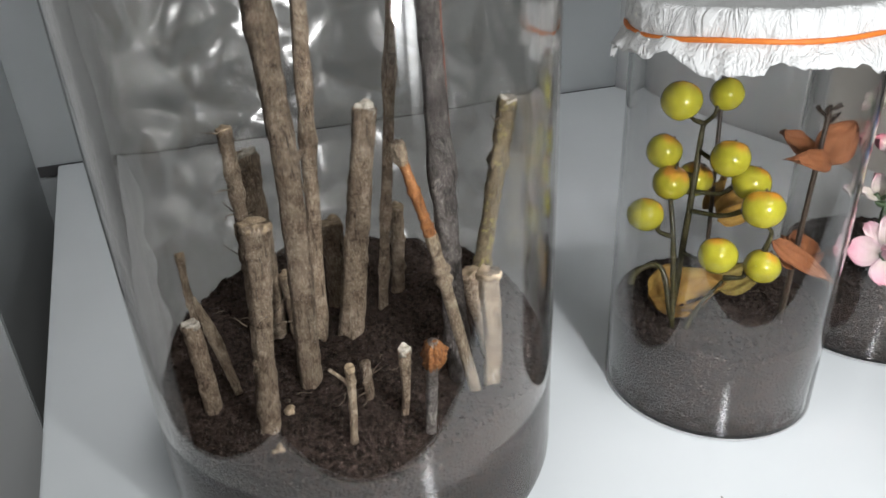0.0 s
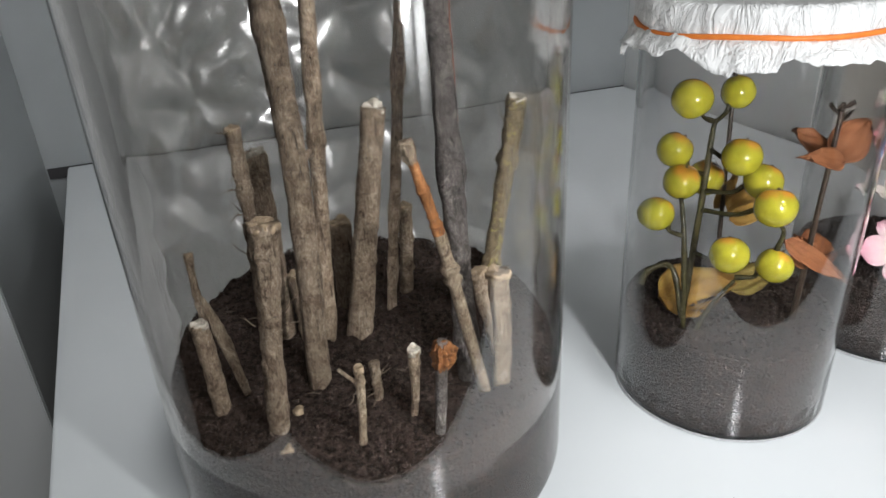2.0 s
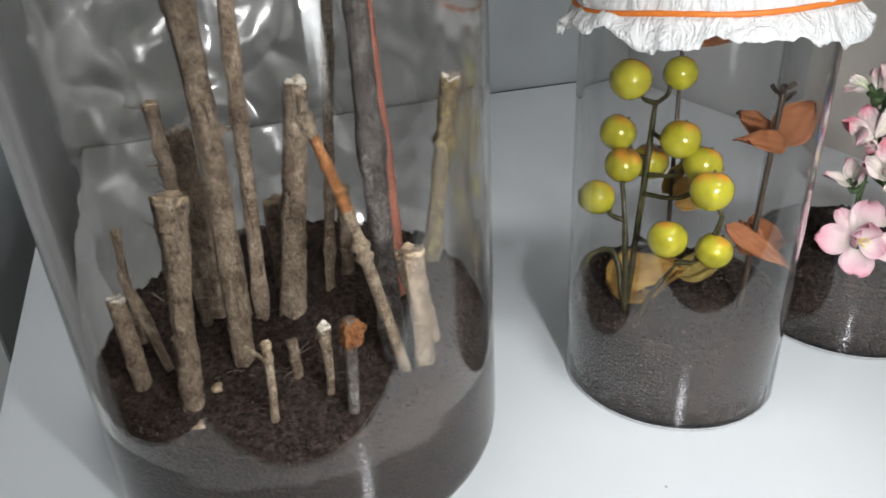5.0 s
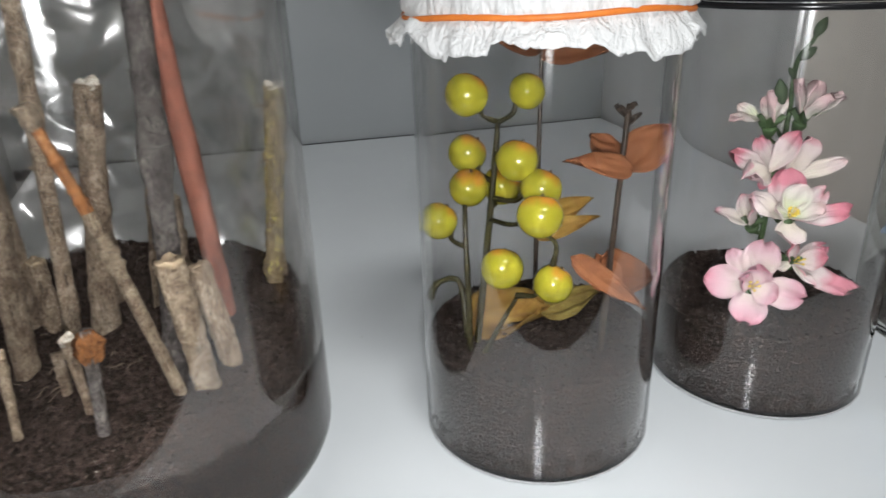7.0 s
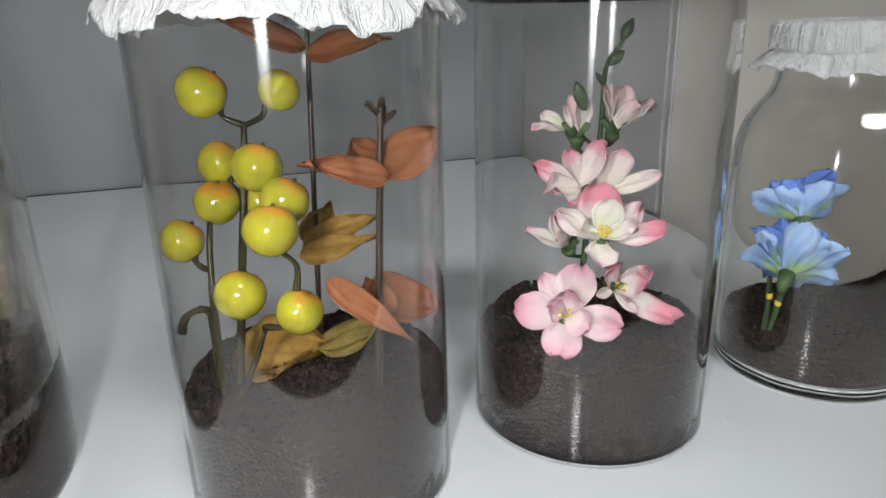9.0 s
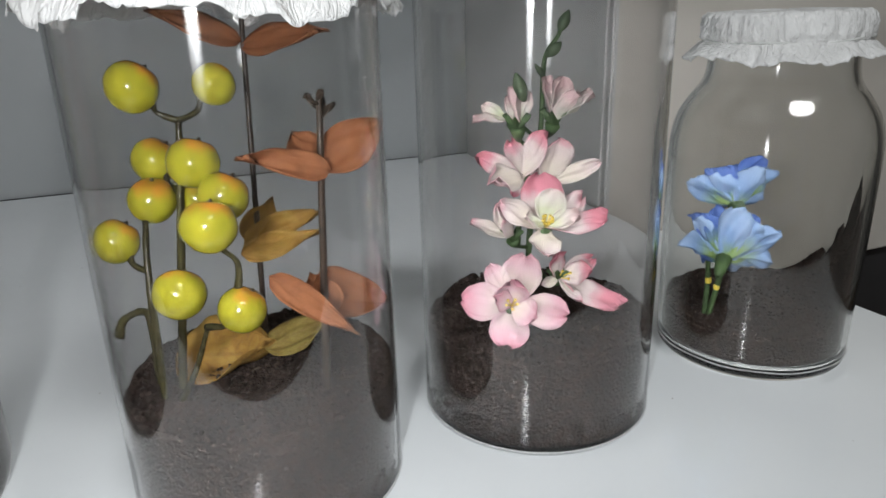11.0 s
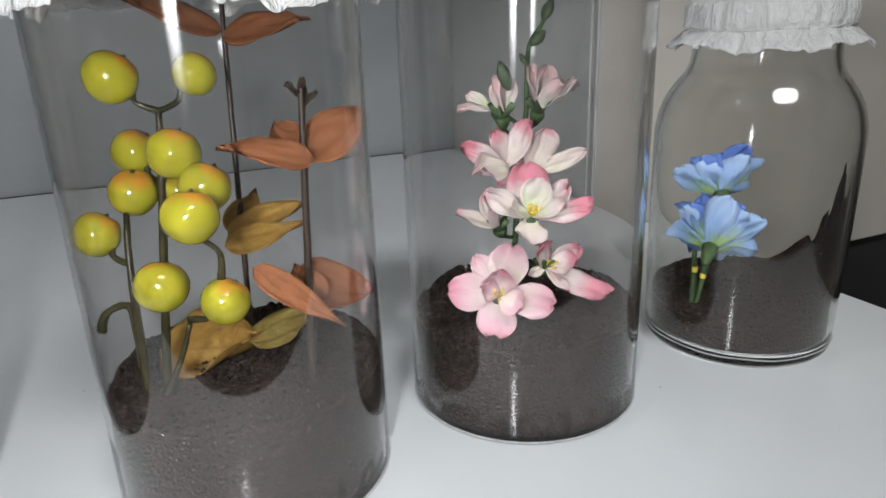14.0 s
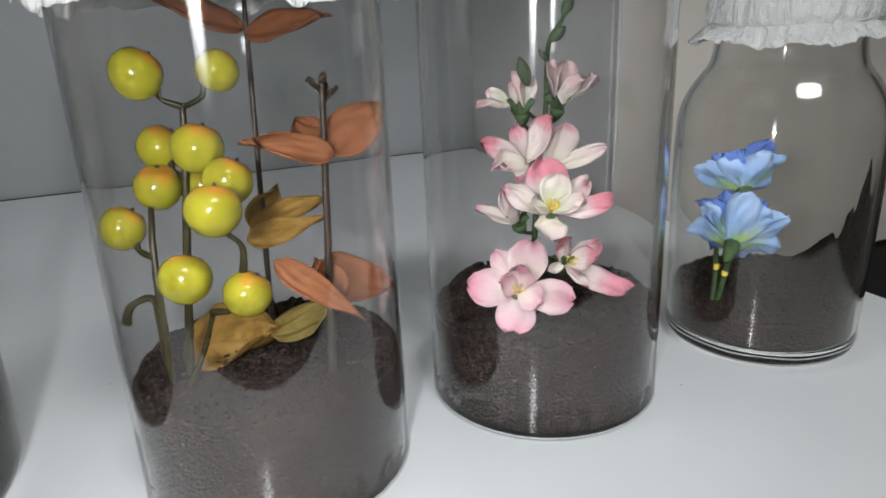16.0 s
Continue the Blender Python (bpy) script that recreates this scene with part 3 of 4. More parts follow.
def soil(place, r, heel, z0, level, tilt, seed, label, bumps=0.004, bank=None, pale=0):
    """A bed of soil that fills the jar's foot, with crumbs and root fibres on it."""
    base = Vector((place.x, place.y, place.z + z0))
    ob = thing("soil", base, label, "soil", "soil in the jars")

    def height(x, y):
        q = Vector((x * 38 + seed, y * 38, seed))
        z = level + tilt[0] * x + tilt[1] * y + bumps * noise.noise(q) + bumps * 0.45 * noise.noise(q * 3.3) + 0.0009 * noise.noise(q * 11)
        if bank:
            a = math.atan2(y, x)
            d = abs((math.degrees(a) - bank[0] + 180) % 360 - 180)
            w = max(0.0, 1 - d / bank[1])
            e = min(0.85, w ** 1.9) * max(0.0, (math.hypot(x, y) / r - 0.90) / 0.10)
            z += bank[2] * e * (0.88 + 0.45 * noise.noise(q * 1.3) + 0.22 * noise.noise(q * 4) + 0.10 * noise.noise(q * 9))
        return z

    n, prof = 200, [(0, 0)] + [((r - heel) * k / 3, 0) for k in (1, 2)] + arc(r - heel, heel, heel, -90, 0, 5)
    rows = [r * k / 26 for k in range(26, 0, -1)]
    sides = 16

    def lift(a, q, z, i):
        if i < len(prof):
            return q, z
        x, y = r * math.cos(a), r * math.sin(a)
        if i < len(prof) + sides:
            top = height(x, y) - z0 - 0.0008
            return r - 0.0007 * max(0.0, noise.noise(Vector((x * 260, y * 260, z * 9 + seed)))), heel + (top - heel) * z
        return q * (0.996 if q < r * 0.999 else 1), height(q * math.cos(a), q * math.sin(a)) - z0

    bm = lathe(prof + [(r, (k + 1) / sides) for k in range(sides)] + [(q, 1) for q in rows] + [(0, height(0, 0) - z0)], n, lift)
    part("soil_bed", bm, SOIL, ob, "", Matrix.Translation(base))
    rnd = random.Random(seed)
    bm = bmesh.new()
    for i in range(1500):
        a, q = rnd.uniform(0, 6.283), (r - 0.002) * math.sqrt(rnd.random())
        if i % 3 == 0:
            q = r - 0.0026
        x, y = q * math.cos(a), q * math.sin(a)
        s = rnd.uniform(0.0003, 0.0012) * (1.5 if i % 3 == 0 else 1)
        made = bmesh.ops.create_icosphere(bm, subdivisions=1, radius=s)["verts"]
        off = Vector((x, y, height(x, y) - z0 + s * 0.3))
        for v in made:
            v.co = v.co * rnd.uniform(0.6, 1.4) + off
    tagged(part("crumbs", bm, SOIL, ob, "loose crumbs of soil", Matrix.Translation(base), True), "", "", "", "stuff")
    bm = bmesh.new()
    for i in range(pale):
        a = rnd.gauss(-1.75, 0.6)
        s, q = rnd.uniform(0.00012, 0.0004), r - 0.0003
        x, y = q * math.cos(a), q * math.sin(a)
        off = Vector((x, y, height(x, y) - z0 - abs(rnd.gauss(0, 0.004))))
        for v in bmesh.ops.create_icosphere(bm, subdivisions=1, radius=s)["verts"]:
            v.co = v.co * rnd.uniform(0.6, 1.5) + off
    if pale:
        tagged(part("grit", bm, CHALK, ob, "pale grit against the glass", Matrix.Translation(base), True), "", "", "", "stuff")
    bm = bmesh.new()
    for i in range(14):
        a, q = rnd.uniform(0, 6.283), (r - 0.008) * math.sqrt(rnd.random())
        x, y, t = q * math.cos(a), q * math.sin(a), rnd.uniform(0, 6.283)
        pts, s = [], rnd.uniform(0.004, 0.012)
        for k in range(6):
            t += rnd.uniform(-0.9, 0.9)
            x, y = x + s / 5 * math.cos(t), y + s / 5 * math.sin(t)
            if math.hypot(x, y) > r - 0.002:
                break
            pts.append(Vector((x, y, height(x, y) - z0 + 0.0004 + 0.0006 * math.sin(k))))
        if len(pts) > 2:
            tube(pts, (0.00012, 0.00007), 5, bm=bm)
    tagged(part("fibres", bm, FIBRE, ob, "pale root fibres", Matrix.Translation(base)), "", "", "", "stuff")
    return height


soil_1 = soil(VASE, 0.0874, 0.0100, 0.0064, 0.070, (0.0, 0.07), 3.1, "dark brown moist soil filling the foot of the vase", 0.005, None, 70)
soil_2 = soil(CYL_A, 0.0529, 0.0015, 0.0021, 0.048, (0.0, 0.0), 7.7, "dark brown soil under the berries and leaves", 0.0028, None, 90)
soil_3 = soil(CYL_B, 0.0530, 0.0015, 0.0021, 0.0445, (0.02, 0.03), 12.3, "dark crumbly soil under the pink flowers", 0.0028, None, 24)
soil_4 = soil(BOT, 0.0466, 0.0056, 0.0060, 0.0255, (0.0, 0.08), 17.9, "dark soil in the preserving jar, smeared up one side", 0.003, (-16, 68, 0.095))


# ---- covers ----
def paper_cover(place, label, r, z_top, z_tie, z_hem, flare, dome, tie, tie_name, seed, ragged, tie_r):
    ob = thing("paper_cover", (place.x, place.y, z_tie), label, "paper cover", "paper covers on the jars")
    prof = [(0.0, z_top + dome)] + [(r * k / 8, z_top + dome * (1 - (k / 8) ** 2)) for k in range(1, 8)]
    prof += arc(r - 0.003, z_top - 0.003, 0.0035, 80, 0, 4) + [(r + 0.0008, z_tie + (z_top - z_tie) * k) for k in (0.6, 0.3, 0.12)] + [(r - 0.0002, z_tie)]
    prof += [(r + flare * k, z_tie + (z_hem - z_tie) * k) for k in (0.12, 0.3, 0.5, 0.7, 0.85, 1.0)]
    count = len(prof)

    def crumple(a, q, z, i):
        p = Vector((math.cos(a) * 3.2, math.sin(a) * 3.2, z * 55 + seed))
        f = 0.0017 * noise.noise(p * 1.3) + 0.0009 * noise.noise(p * 3.1) + 0.0005 * noise.noise(p * 8)
        pleat = 0.0003 * math.sin(a * 17 + 6 * noise.noise(p)) * (1 if i > 8 else 0.1)
        k = max(0.0, (i - (count - 7)) / 6)
        hem = (ragged * (noise.noise(Vector((math.cos(a) * 2.1, math.sin(a) * 2.1, seed))) * 1.4 + 0.4 * noise.noise(Vector((math.cos(a) * 9, math.sin(a) * 9, seed)))) + 0.0011 * noise.noise(Vector((a * 19, seed, 0))) + 0.0007 * noise.noise(Vector((a * 47, seed, 3)))) * k
        turn = a / (2 * math.pi)
        hem += k * ragged * (0.75 * ((turn * 5 + 0.13 * seed) % 1 - 0.5) + 0.30 * ((turn * 13 + 0.37 * seed) % 1 - 0.5))
        if i == count - 7:
            f = pleat = 0
        return q + f + pleat + 0.0022 * k * noise.noise(p * 1.1), z + f * 0.5 * (i < 9) - hem

    bm = lathe(prof, 288, crumple)
    bmesh.ops.solidify(bm, geom=bm.faces, thickness=0.0003)
    part("paper", bm, TISSUE, ob, "", Matrix.Translation((place.x, place.y, 0)))
    ring = [Vector(((r + tie_r * 0.7 + 0.0003 * math.sin(5 * a)) * math.cos(a), (r + tie_r * 0.7) * math.sin(a), z_tie + 0.0011 * math.sin(2 * a + seed) + 0.0006 * math.sin(5 * a))) for a in [2 * math.pi * k / 96 for k in range(97)]]
    part(tie_name, tube(ring, (tie_r, tie_r), 8, close=False), tie, ob, "", Matrix.Translation((place.x, place.y, 0)))


paper_cover(CYL_A, "white embossed kitchen paper tied on with an orange rubber band", 0.0564, 0.2065, 0.1950, 0.1850, 0.0065, 0.001, RUBBER, "rubber_band", 4.0, 0.0058, 0.0011)
paper_cover(BOT, "puffed white kitchen paper cap held by a thin elastic", 0.0384, 0.1800, 0.1672, 0.1590, 0.0090, 0.0012, STRING, "elastic", 9.0, 0.003, 0.0006)

lid = thing("jar_lid", (CYL_B.x, CYL_B.y, 0.193), "glossy black plastic screw lid on the pink flower jar", "lid")
part("lid_cap", lathe([(0, 0.216), (0.046, 0.216)] + arc(0.0553, 0.2136, 0.0024, 90, 0, 5) + [(0.0577, 0.2)] + arc(0.0569, 0.1951, 0.0008, 0, -90, 3) + [(0.0562, 0.1943), (0.0562, 0.210), (0, 0.210)]), BLACK, lid, "", Matrix.Translation((CYL_B.x, CYL_B.y, 0)))
part("lid_ring", lathe([(0.0552, 0.1912), (0.0572, 0.1912), (0.0576, 0.1917), (0.0576, 0.1933), (0.0572, 0.1938), (0.0552, 0.1938), (0.0552, 0.1912)]), BLACK, lid, "", Matrix.Translation((CYL_B.x, CYL_B.y, 0)))


# ---- sticks in the vase ----
def length_of(ob, name, points, radii, material, seed, rough=0.35, flat=1.0, knots=0, n=26, ridge=0.10, label=""):
    """A gnarled length of wood, as a part of a stick. Returns its line."""
    pts = bend(points, 24) if len(points) > 2 else bend([points[0], (Vector(points[0]) + Vector(points[1])) / 2 + Vector((0.0008, -0.0006, 0)), points[1]], 24)
    rnd = random.Random(seed)
    wide = []
    for i in range(41):
        f = i / 40 * (len(radii) - 1)
        k = min(int(f), len(radii) - 2)
        wide.append((radii[k] + (radii[k + 1] - radii[k]) * (f - k)) * (1 + 0.05 * rnd.uniform(-1, 1)))
    for _ in range(knots):
        at = rnd.randrange(3, 37)
        wide[at - 1], wide[at], wide[at + 1] = wide[at - 1] * 1.07, wide[at] * 1.30, wide[at + 1] * 1.10
    base = Vector(points[0])
    bm = tube([p - base for p in pts], wide, n, rough * 0.42, 260, seed, flat, ridge=ridge)
    for v in bm.verts:
        v.co += Vector((noise.noise((v.co + base) * 700), noise.noise((v.co + base) * 700 + Vector((4, 1, 8))), 0)) * 0.10 * radii[0] * min(1.0, rough * 2.5)
    part(name, bm, material, ob, label, Matrix.Translation(base))
    return pts


def stick(points, radii, material, label, seed, rough=0.35, flat=1.0, tip=CUT, knots=0, slant=0.0, n=26, ridge=0.10, shoots=0, frayed=0):
    ob = thing("stick", Vector(points[0]), label, "stick", "sticks in the vase")
    pts = length_of(ob, "bark", points, radii, material, seed, rough, flat, knots, n, ridge)
    rnd = random.Random(seed + 1)
    for k in range(shoots):
        i = rnd.randrange(len(pts) // 5, len(pts) - 4)
        d = (pts[i + 1] - pts[i]).normalized()
        out = (d.orthogonal().normalized() if k % 2 else d.cross(d.orthogonal()).normalized()) * rnd.choice((-1, 1))
        r = radii[0] * rnd.uniform(0.25, 0.4)
        a = pts[i] + out * radii[0] * 0.6
        b = a + out * radii[0] * rnd.uniform(0.6, 1.0) + d * radii[0] * rnd.uniform(0.4, 1.1)
        part("side_shoot", tube([a, (a + b) / 2, b], (r * 1.6, r, r * 0.8), 9, 0.4, 400, seed + k), material, ob)
    if tip:
        d = (pts[-1] - pts[-2]).normalized()
        r = radii[-1] * 0.97

        def rag(a, q, z, i):
            e = 0.45 * r * noise.noise(Vector((math.cos(a) * 1.5, math.sin(a) * 1.5, seed))) + 0.12 * r * noise.noise(Vector((math.cos(a) * 5, math.sin(a) * 5, seed)))
            return q * (1 + 0.15 * noise.noise(Vector((math.cos(a), math.sin(a), seed * 2)))), z + e * q / r + slant * q * math.cos(a)

        bm = lathe([(0, 0.0), (r * 0.2, -0.0003), (r * 0.4, 0.0002), (r * 0.6, -0.0001), (r * 0.8, 0.0002), (r * 0.96, 0.0002), (r, -0.0003), (r, -0.0022), (0, -0.0022)], 24, rag)
        turn = d.to_track_quat("Z", "Y").to_matrix().to_4x4()
        part("cut_end", bm, tip, ob, "pale sawn end" if tip is CUT else "whitish mouldy end", Matrix.Translation(pts[-1] + d * 0.0004) @ turn)
    if frayed:
        bm = bmesh.new()
        for k in range(frayed):
            i = rnd.randrange(int(len(pts) * 0.55), len(pts))
            a = rnd.uniform(0, 6.283)
            side = Vector((math.cos(a), math.sin(a), rnd.uniform(-0.2, 0.9))).normalized()
            start = pts[i] + Vector((math.cos(a), math.sin(a), 0)) * radii[-1] * 0.85
            line, long = [start], rnd.uniform(0.004, 0.011)
            for _ in range(4):
                side = (side + Vector([rnd.uniform(-0.5, 0.5) for _ in range(3)])).normalized()
                line.append(line[-1] + side * long / 4)
            tube(line, (0.00030, 0.00022, 0.00012), 5, bm=bm)
        tagged(part("frayed_fibres", bm, DRYFIBRE, ob, "fine frayed bark fibres"), "", "", "", "stuff")
    return ob


T = 0.32
stick([(-0.0713, 0.2035, 0.050), (-0.0690, 0.2110, 0.105), (-0.0672, 0.2190, 0.149)], (0.0035, 0.0036, 0.0040, 0.0062), BARK, "thick grey-brown cut stick with a flared splintered top", 1.3, 0.4, ridge=0.24, tip=CUT, knots=2, shoots=2, frayed=9)
stick([(-0.0605, 0.2350, 0.050), (-0.0586, 0.2420, 0.150), (-0.0625, 0.2500, 0.215), (-0.069, 0.2560, T)], (0.0047, 0.0047, 0.0050, 0.0047, 0.0046), BARK, "tall thick grey-brown stick with a knotted ring", 2.7, 0.22, tip=None, knots=2, shoots=2)
stick([(-0.0480, 0.2705, 0.060), (-0.0390, 0.2710, 0.12), (-0.0306, 0.2715, 0.1745)], (0.0064, 0.0052, 0.0050), BARK, "sturdy brown stick with a pale cut top", 3.9, 0.22, tip=CHALK, slant=0.3)
stick([(0.0035, 0.2370, 0.060), (-0.0007, 0.2570, 0.150), (-0.0050, 0.2780, 0.25), (-0.008, 0.293, T)], (0.0048, 0.0046, 0.0048, 0.0050), DARKBARK, "tall dark slate-grey stick with pale specks", 4.4, 0.35, tip=None, knots=3, shoots=3)
stick([(0.0028, 0.2860, 0.060), (-0.0004, 0.2805, 0.150), (-0.0038, 0.2755, 0.25), (-0.0060, 0.2720, T)], (0.0043, 0.0046, 0.0045, 0.0044), REDBARK, "tall smooth reddish-brown stick", 5.8, 0.12, tip=None, knots=1)
stick([(-0.0613, 0.2673, 0.055), (-0.0558, 0.2700, 0.150), (-0.0503, 0.2727, 0.25), (-0.047, 0.275, T)], (0.0033, 0.0030, 0.0030, 0.0028), BARK, "tall slender brown stick with knots", 6.2, 0.3, tip=None, knots=5, shoots=3)
stick([(-0.0342, 0.2902, 0.055), (-0.0247, 0.2972, 0.150), (-0.0151, 0.3041, 0.25), (-0.009, 0.309, T)], (0.0024, 0.0023, 0.0026, 0.0024), BARK, "tall thin twig with knots", 7.1, 0.3, tip=None, knots=6, shoots=4)
stick([(0.0160, 0.3115, 0.062), (0.0245, 0.3078, 0.12), (0.0322, 0.3035, 0.168)], (0.0036, 0.0042, 0.0044, 0.0048), LICHEN, "yellowish lichen-covered stick with a broken top", 8.3, 0.5, tip=CHALK, knots=3, shoots=2, frayed=7)
slanting = stick([(0.0105, 0.2265, 0.058), (-0.0005, 0.2215, 0.115), (-0.0060, 0.2190, 0.142)], (0.0023, 0.0023, 0.0022, 0.0024), PALEWOOD, "slanting pale jointed stick with an orange peeled top", 9.6, 0.12, tip=None, knots=5)
length_of(slanting, "peeled_top", [(-0.0060, 0.2190, 0.1415), (-0.0092, 0.2174, 0.154), (-0.0135, 0.2155, 0.170)], (0.0022, 0.0018, 0.0020, 0.0017), ORANGEBARK, 10.1, 0.3, knots=3, label="orange-brown peeled upper length")
length_of(slanting, "torn_top", [(-0.0134, 0.2155, 0.1695), (-0.0150, 0.2150, 0.174), (-0.0158, 0.2142, 0.1775)], (0.0017, 0.0030, 0.0024), PALEWOOD, 10.7, 1.4, ridge=0.7, label="greyish torn and fibrous top")
stick([(0.0160, 0.2318, 0.062), (0.0145, 0.2245, 0.1225)], (0.0044, 0.0046, 0.0050), PALEWOOD, "short flat piece of split pale wood", 11.5, 0.25, flat=0.5, ridge=0.3, tip=CUT)
stick([(0.0190, 0.2500, 0.062), (0.0086, 0.2538, 0.1075)], (0.0042, 0.0044, 0.0050), BARK, "short brown stick stump with a pale cut top", 12.9, 0.25, tip=CUT)
stick([(-0.0965, 0.2200, 0.058), (-0.0990, 0.2222, 0.107)], (0.0036, 0.0034, 0.0034), BARK, "short brown stick near the glass", 13.3, 0.3, tip=CHALK)
stick([(-0.0880, 0.2270, 0.070), (-0.0930, 0.2280, 0.094), (-0.0985, 0.2282, 0.1155)], (0.0016, 0.0022, 0.0026, 0.0008), PALEWOOD, "splinter of pale split wood with a pointed top", 14.2, 0.35, flat=0.6, tip=None)
stick([(-0.1080, 0.2470, 0.070), (-0.1120, 0.2540, 0.100), (-0.1165, 0.2640, 0.1168)], (0.0017, 0.0016, 0.0022), BARK, "thin dark twig leaning at the glass", 15.7, 0.4, tip=CUT, knots=2, n=9, shoots=1)
forked = stick([(-0.0396, 0.1998, 0.052), (-0.0369, 0.2014, 0.099)], (0.0015, 0.0015, 0.0020), PALEWOOD, "short thin forked twig standing in the soil", 16.4, 0.3, tip=CUT, knots=2, n=9)
length_of(forked, "side_shoot", [(-0.0362, 0.2010, 0.090), (-0.0440, 0.2000, 0.0995)], (0.0008, 0.0007), PALEWOOD, 16.9, 0.2, n=7)
stick([(-0.0349, 0.2224, 0.056), (-0.0345, 0.2229, 0.086)], (0.0016, 0.0019, 0.0020), BARK, "very short gnarled brown stub", 17.2, 0.5, tip=None, knots=3, n=10, frayed=8)
stick([(-0.0205, 0.2140, 0.058), (-0.0176, 0.2089, 0.1005)], (0.0014, 0.0015, 0.0026), BARK, "short dark stub with a whitish mouldy top", 18.8, 0.3, tip=CHALK, n=10)
stub = stick([(-0.0100, 0.2040, 0.055), (-0.0080, 0.2045, 0.090), (-0.0070, 0.2049, 0.1065)], (0.0020, 0.0021, 0.0022, 0.0020), DARKBARK, "short dark stub below a torn orange top", 19.9, 0.4, tip=None)
length_of(stub, "torn_bark", [(-0.0072, 0.2046, 0.0945), (-0.0066, 0.2042, 0.1000), (-0.0070, 0.2049, 0.1065)], (0.0020, 0.0032, 0.0036, 0.0016), ORANGEBARK, 19.2, 1.6, ridge=0.9, label="torn orange-brown bark curled on the top")
stick([(-0.0850, 0.2640, 0.060), (-0.0842, 0.2590, 0.13), (-0.0839, 0.2559, 0.173)], (0.0028, 0.0026, 0.0032), BARK, "thin gnarled dark twig with a torn top", 20.6, 0.5, tip=CUT, knots=4, n=10, shoots=4, frayed=16)
stick([(-0.0830, 0.2720, 0.060), (-0.0814, 0.2690, 0.159)], (0.0056, 0.0052, 0.0048), BARK, "thick brown stick with a pale cut top", 21.4, 0.25, tip=CHALK, slant=0.4)
stick([(-0.0560, 0.2950, 0.062), (-0.0538, 0.2920, 0.1164)], (0.0050, 0.0048, 0.0052), BARK, "short brown stump at the back of the vase", 22.7, 0.3, tip=CUT)
stick([(-0.0700, 0.2700, 0.060), (-0.0723, 0.2700, 0.1010)], (0.0042, 0.0042, 0.0044), BARK, "short grey-brown stump between taller sticks", 23.5, 0.3, tip=CUT)
stick([(-0.0265, 0.3060, 0.064), (-0.0235, 0.3050, 0.118)], (0.0034, 0.0032, 0.0036), BARK, "short rough stub behind the thin twig", 24.1, 0.45, tip=CUT, knots=2)
stick([(0.0210, 0.3200, 0.065), (0.0215, 0.3190, 0.095), (0.0230, 0.3180, 0.118)], (0.0012, 0.0011, 0.0016), BARK, "thin short dark twig with a hooked top", 25.3, 0.4, tip=None, knots=2, n=8)

for q, r in (((-0.0652, 0.2160, 0.0690), 0.0022), ((-0.0656, 0.1976, 0.0655), 0.0034)):
    bm = bmesh.new()
    bmesh.ops.create_icosphere(bm, subdivisions=3, radius=r)
    for v in bm.verts:
        v.co *= 1 + 0.5 * noise.noise(v.co * 520 + Vector(q) * 900)
        v.co.z *= 0.7
    tagged(part("wood_crumb", bm, CUT, None, "rough tan crumb of wood lying on the soil", Matrix.Translation(q)), "", "wood crumb", "wood crumbs in the vase")

# crumpled sheet added at the vase's back for its glass's reflections: facets between creases
bm = bmesh.new()
rows = []
for i in range(151):
    row = []
    for j in range(121):
        a, z = radians(8 + 176 * i / 150), 0.066 + 0.257 * j / 120
        p = Vector((math.cos(a) * 0.0866, math.sin(a) * 0.0866, z))
        near_by = noise.voronoi(p * 30 + Vector((0.30 * noise.noise(p * 40), 0.30 * noise.noise(p * 40 + Vector((7, 3, 1))), 3.0)))[0]
        crease = min(0.55, near_by[1] - near_by[0])
        fold = 0.0085 * crease + 0.0030 * abs(noise.noise(p * 42))
        row.append(bm.verts.new(((0.0866 - fold) * math.cos(a), (0.0866 - fold) * math.sin(a), z + 0.004 * noise.noise(Vector((a * 5, 0, 1))))))
    rows.append(row)
for a, b in zip(rows, rows[1:]):
    for j in range(120):
        bm.faces.new((a[j], b[j], b[j + 1], a[j + 1]))
gloss_layer = part("reflection_sheet", bm, SHEET, vase, "crumpled clear sheet standing in for reflections in the glass", Matrix.Translation(VASE))
gloss_layer.visible_shadow = False


# ---- berries and leaves ----
branch = thing("berry_branch", (0.1153, 0.3007, 0.046), "artificial branch with glossy yellow-green berries, blushed red", "berry branch")
MAIN = bend([(0.1150, 0.3003, 0.040), (0.1186, 0.3053, 0.080), (0.1224, 0.3105, 0.120), (0.1240, 0.3135, 0.140), (0.1248, 0.3140, 0.1490)], 8)
part("stem", tube(MAIN, (0.0017, 0.0016, 0.0014, 0.0012), 10, 0.2, 300), STEM, branch)


def near_stem(z):
    return min(MAIN, key=lambda p: abs(p.z - z))


bm = bmesh.new()
bmesh.ops.create_uvsphere(bm, u_segments=32, v_segments=20, radius=1)
for v in bm.verts:
    top = max(0.0, v.co.z - 0.8) / 0.2
    v.co.z -= 0.10 * top * top
    v.co *= 1 + 0.025 * noise.noise(v.co * 1.6)
    v.co.z *= 0.97
    turn = math.atan2(v.co.y, v.co.x)
    v.co *= 1 - 0.07 * math.exp(-(turn / 0.13) ** 2) * max(0.0, 1 - (v.co.z * 1.35) ** 2)
berry_mesh = None
LEFT = bend([(0.1129, 0.2907, 0.050), (0.1120, 0.2952, 0.080), (0.1110, 0.2996, 0.100), (0.1103, 0.3060, 0.1145)], 6)
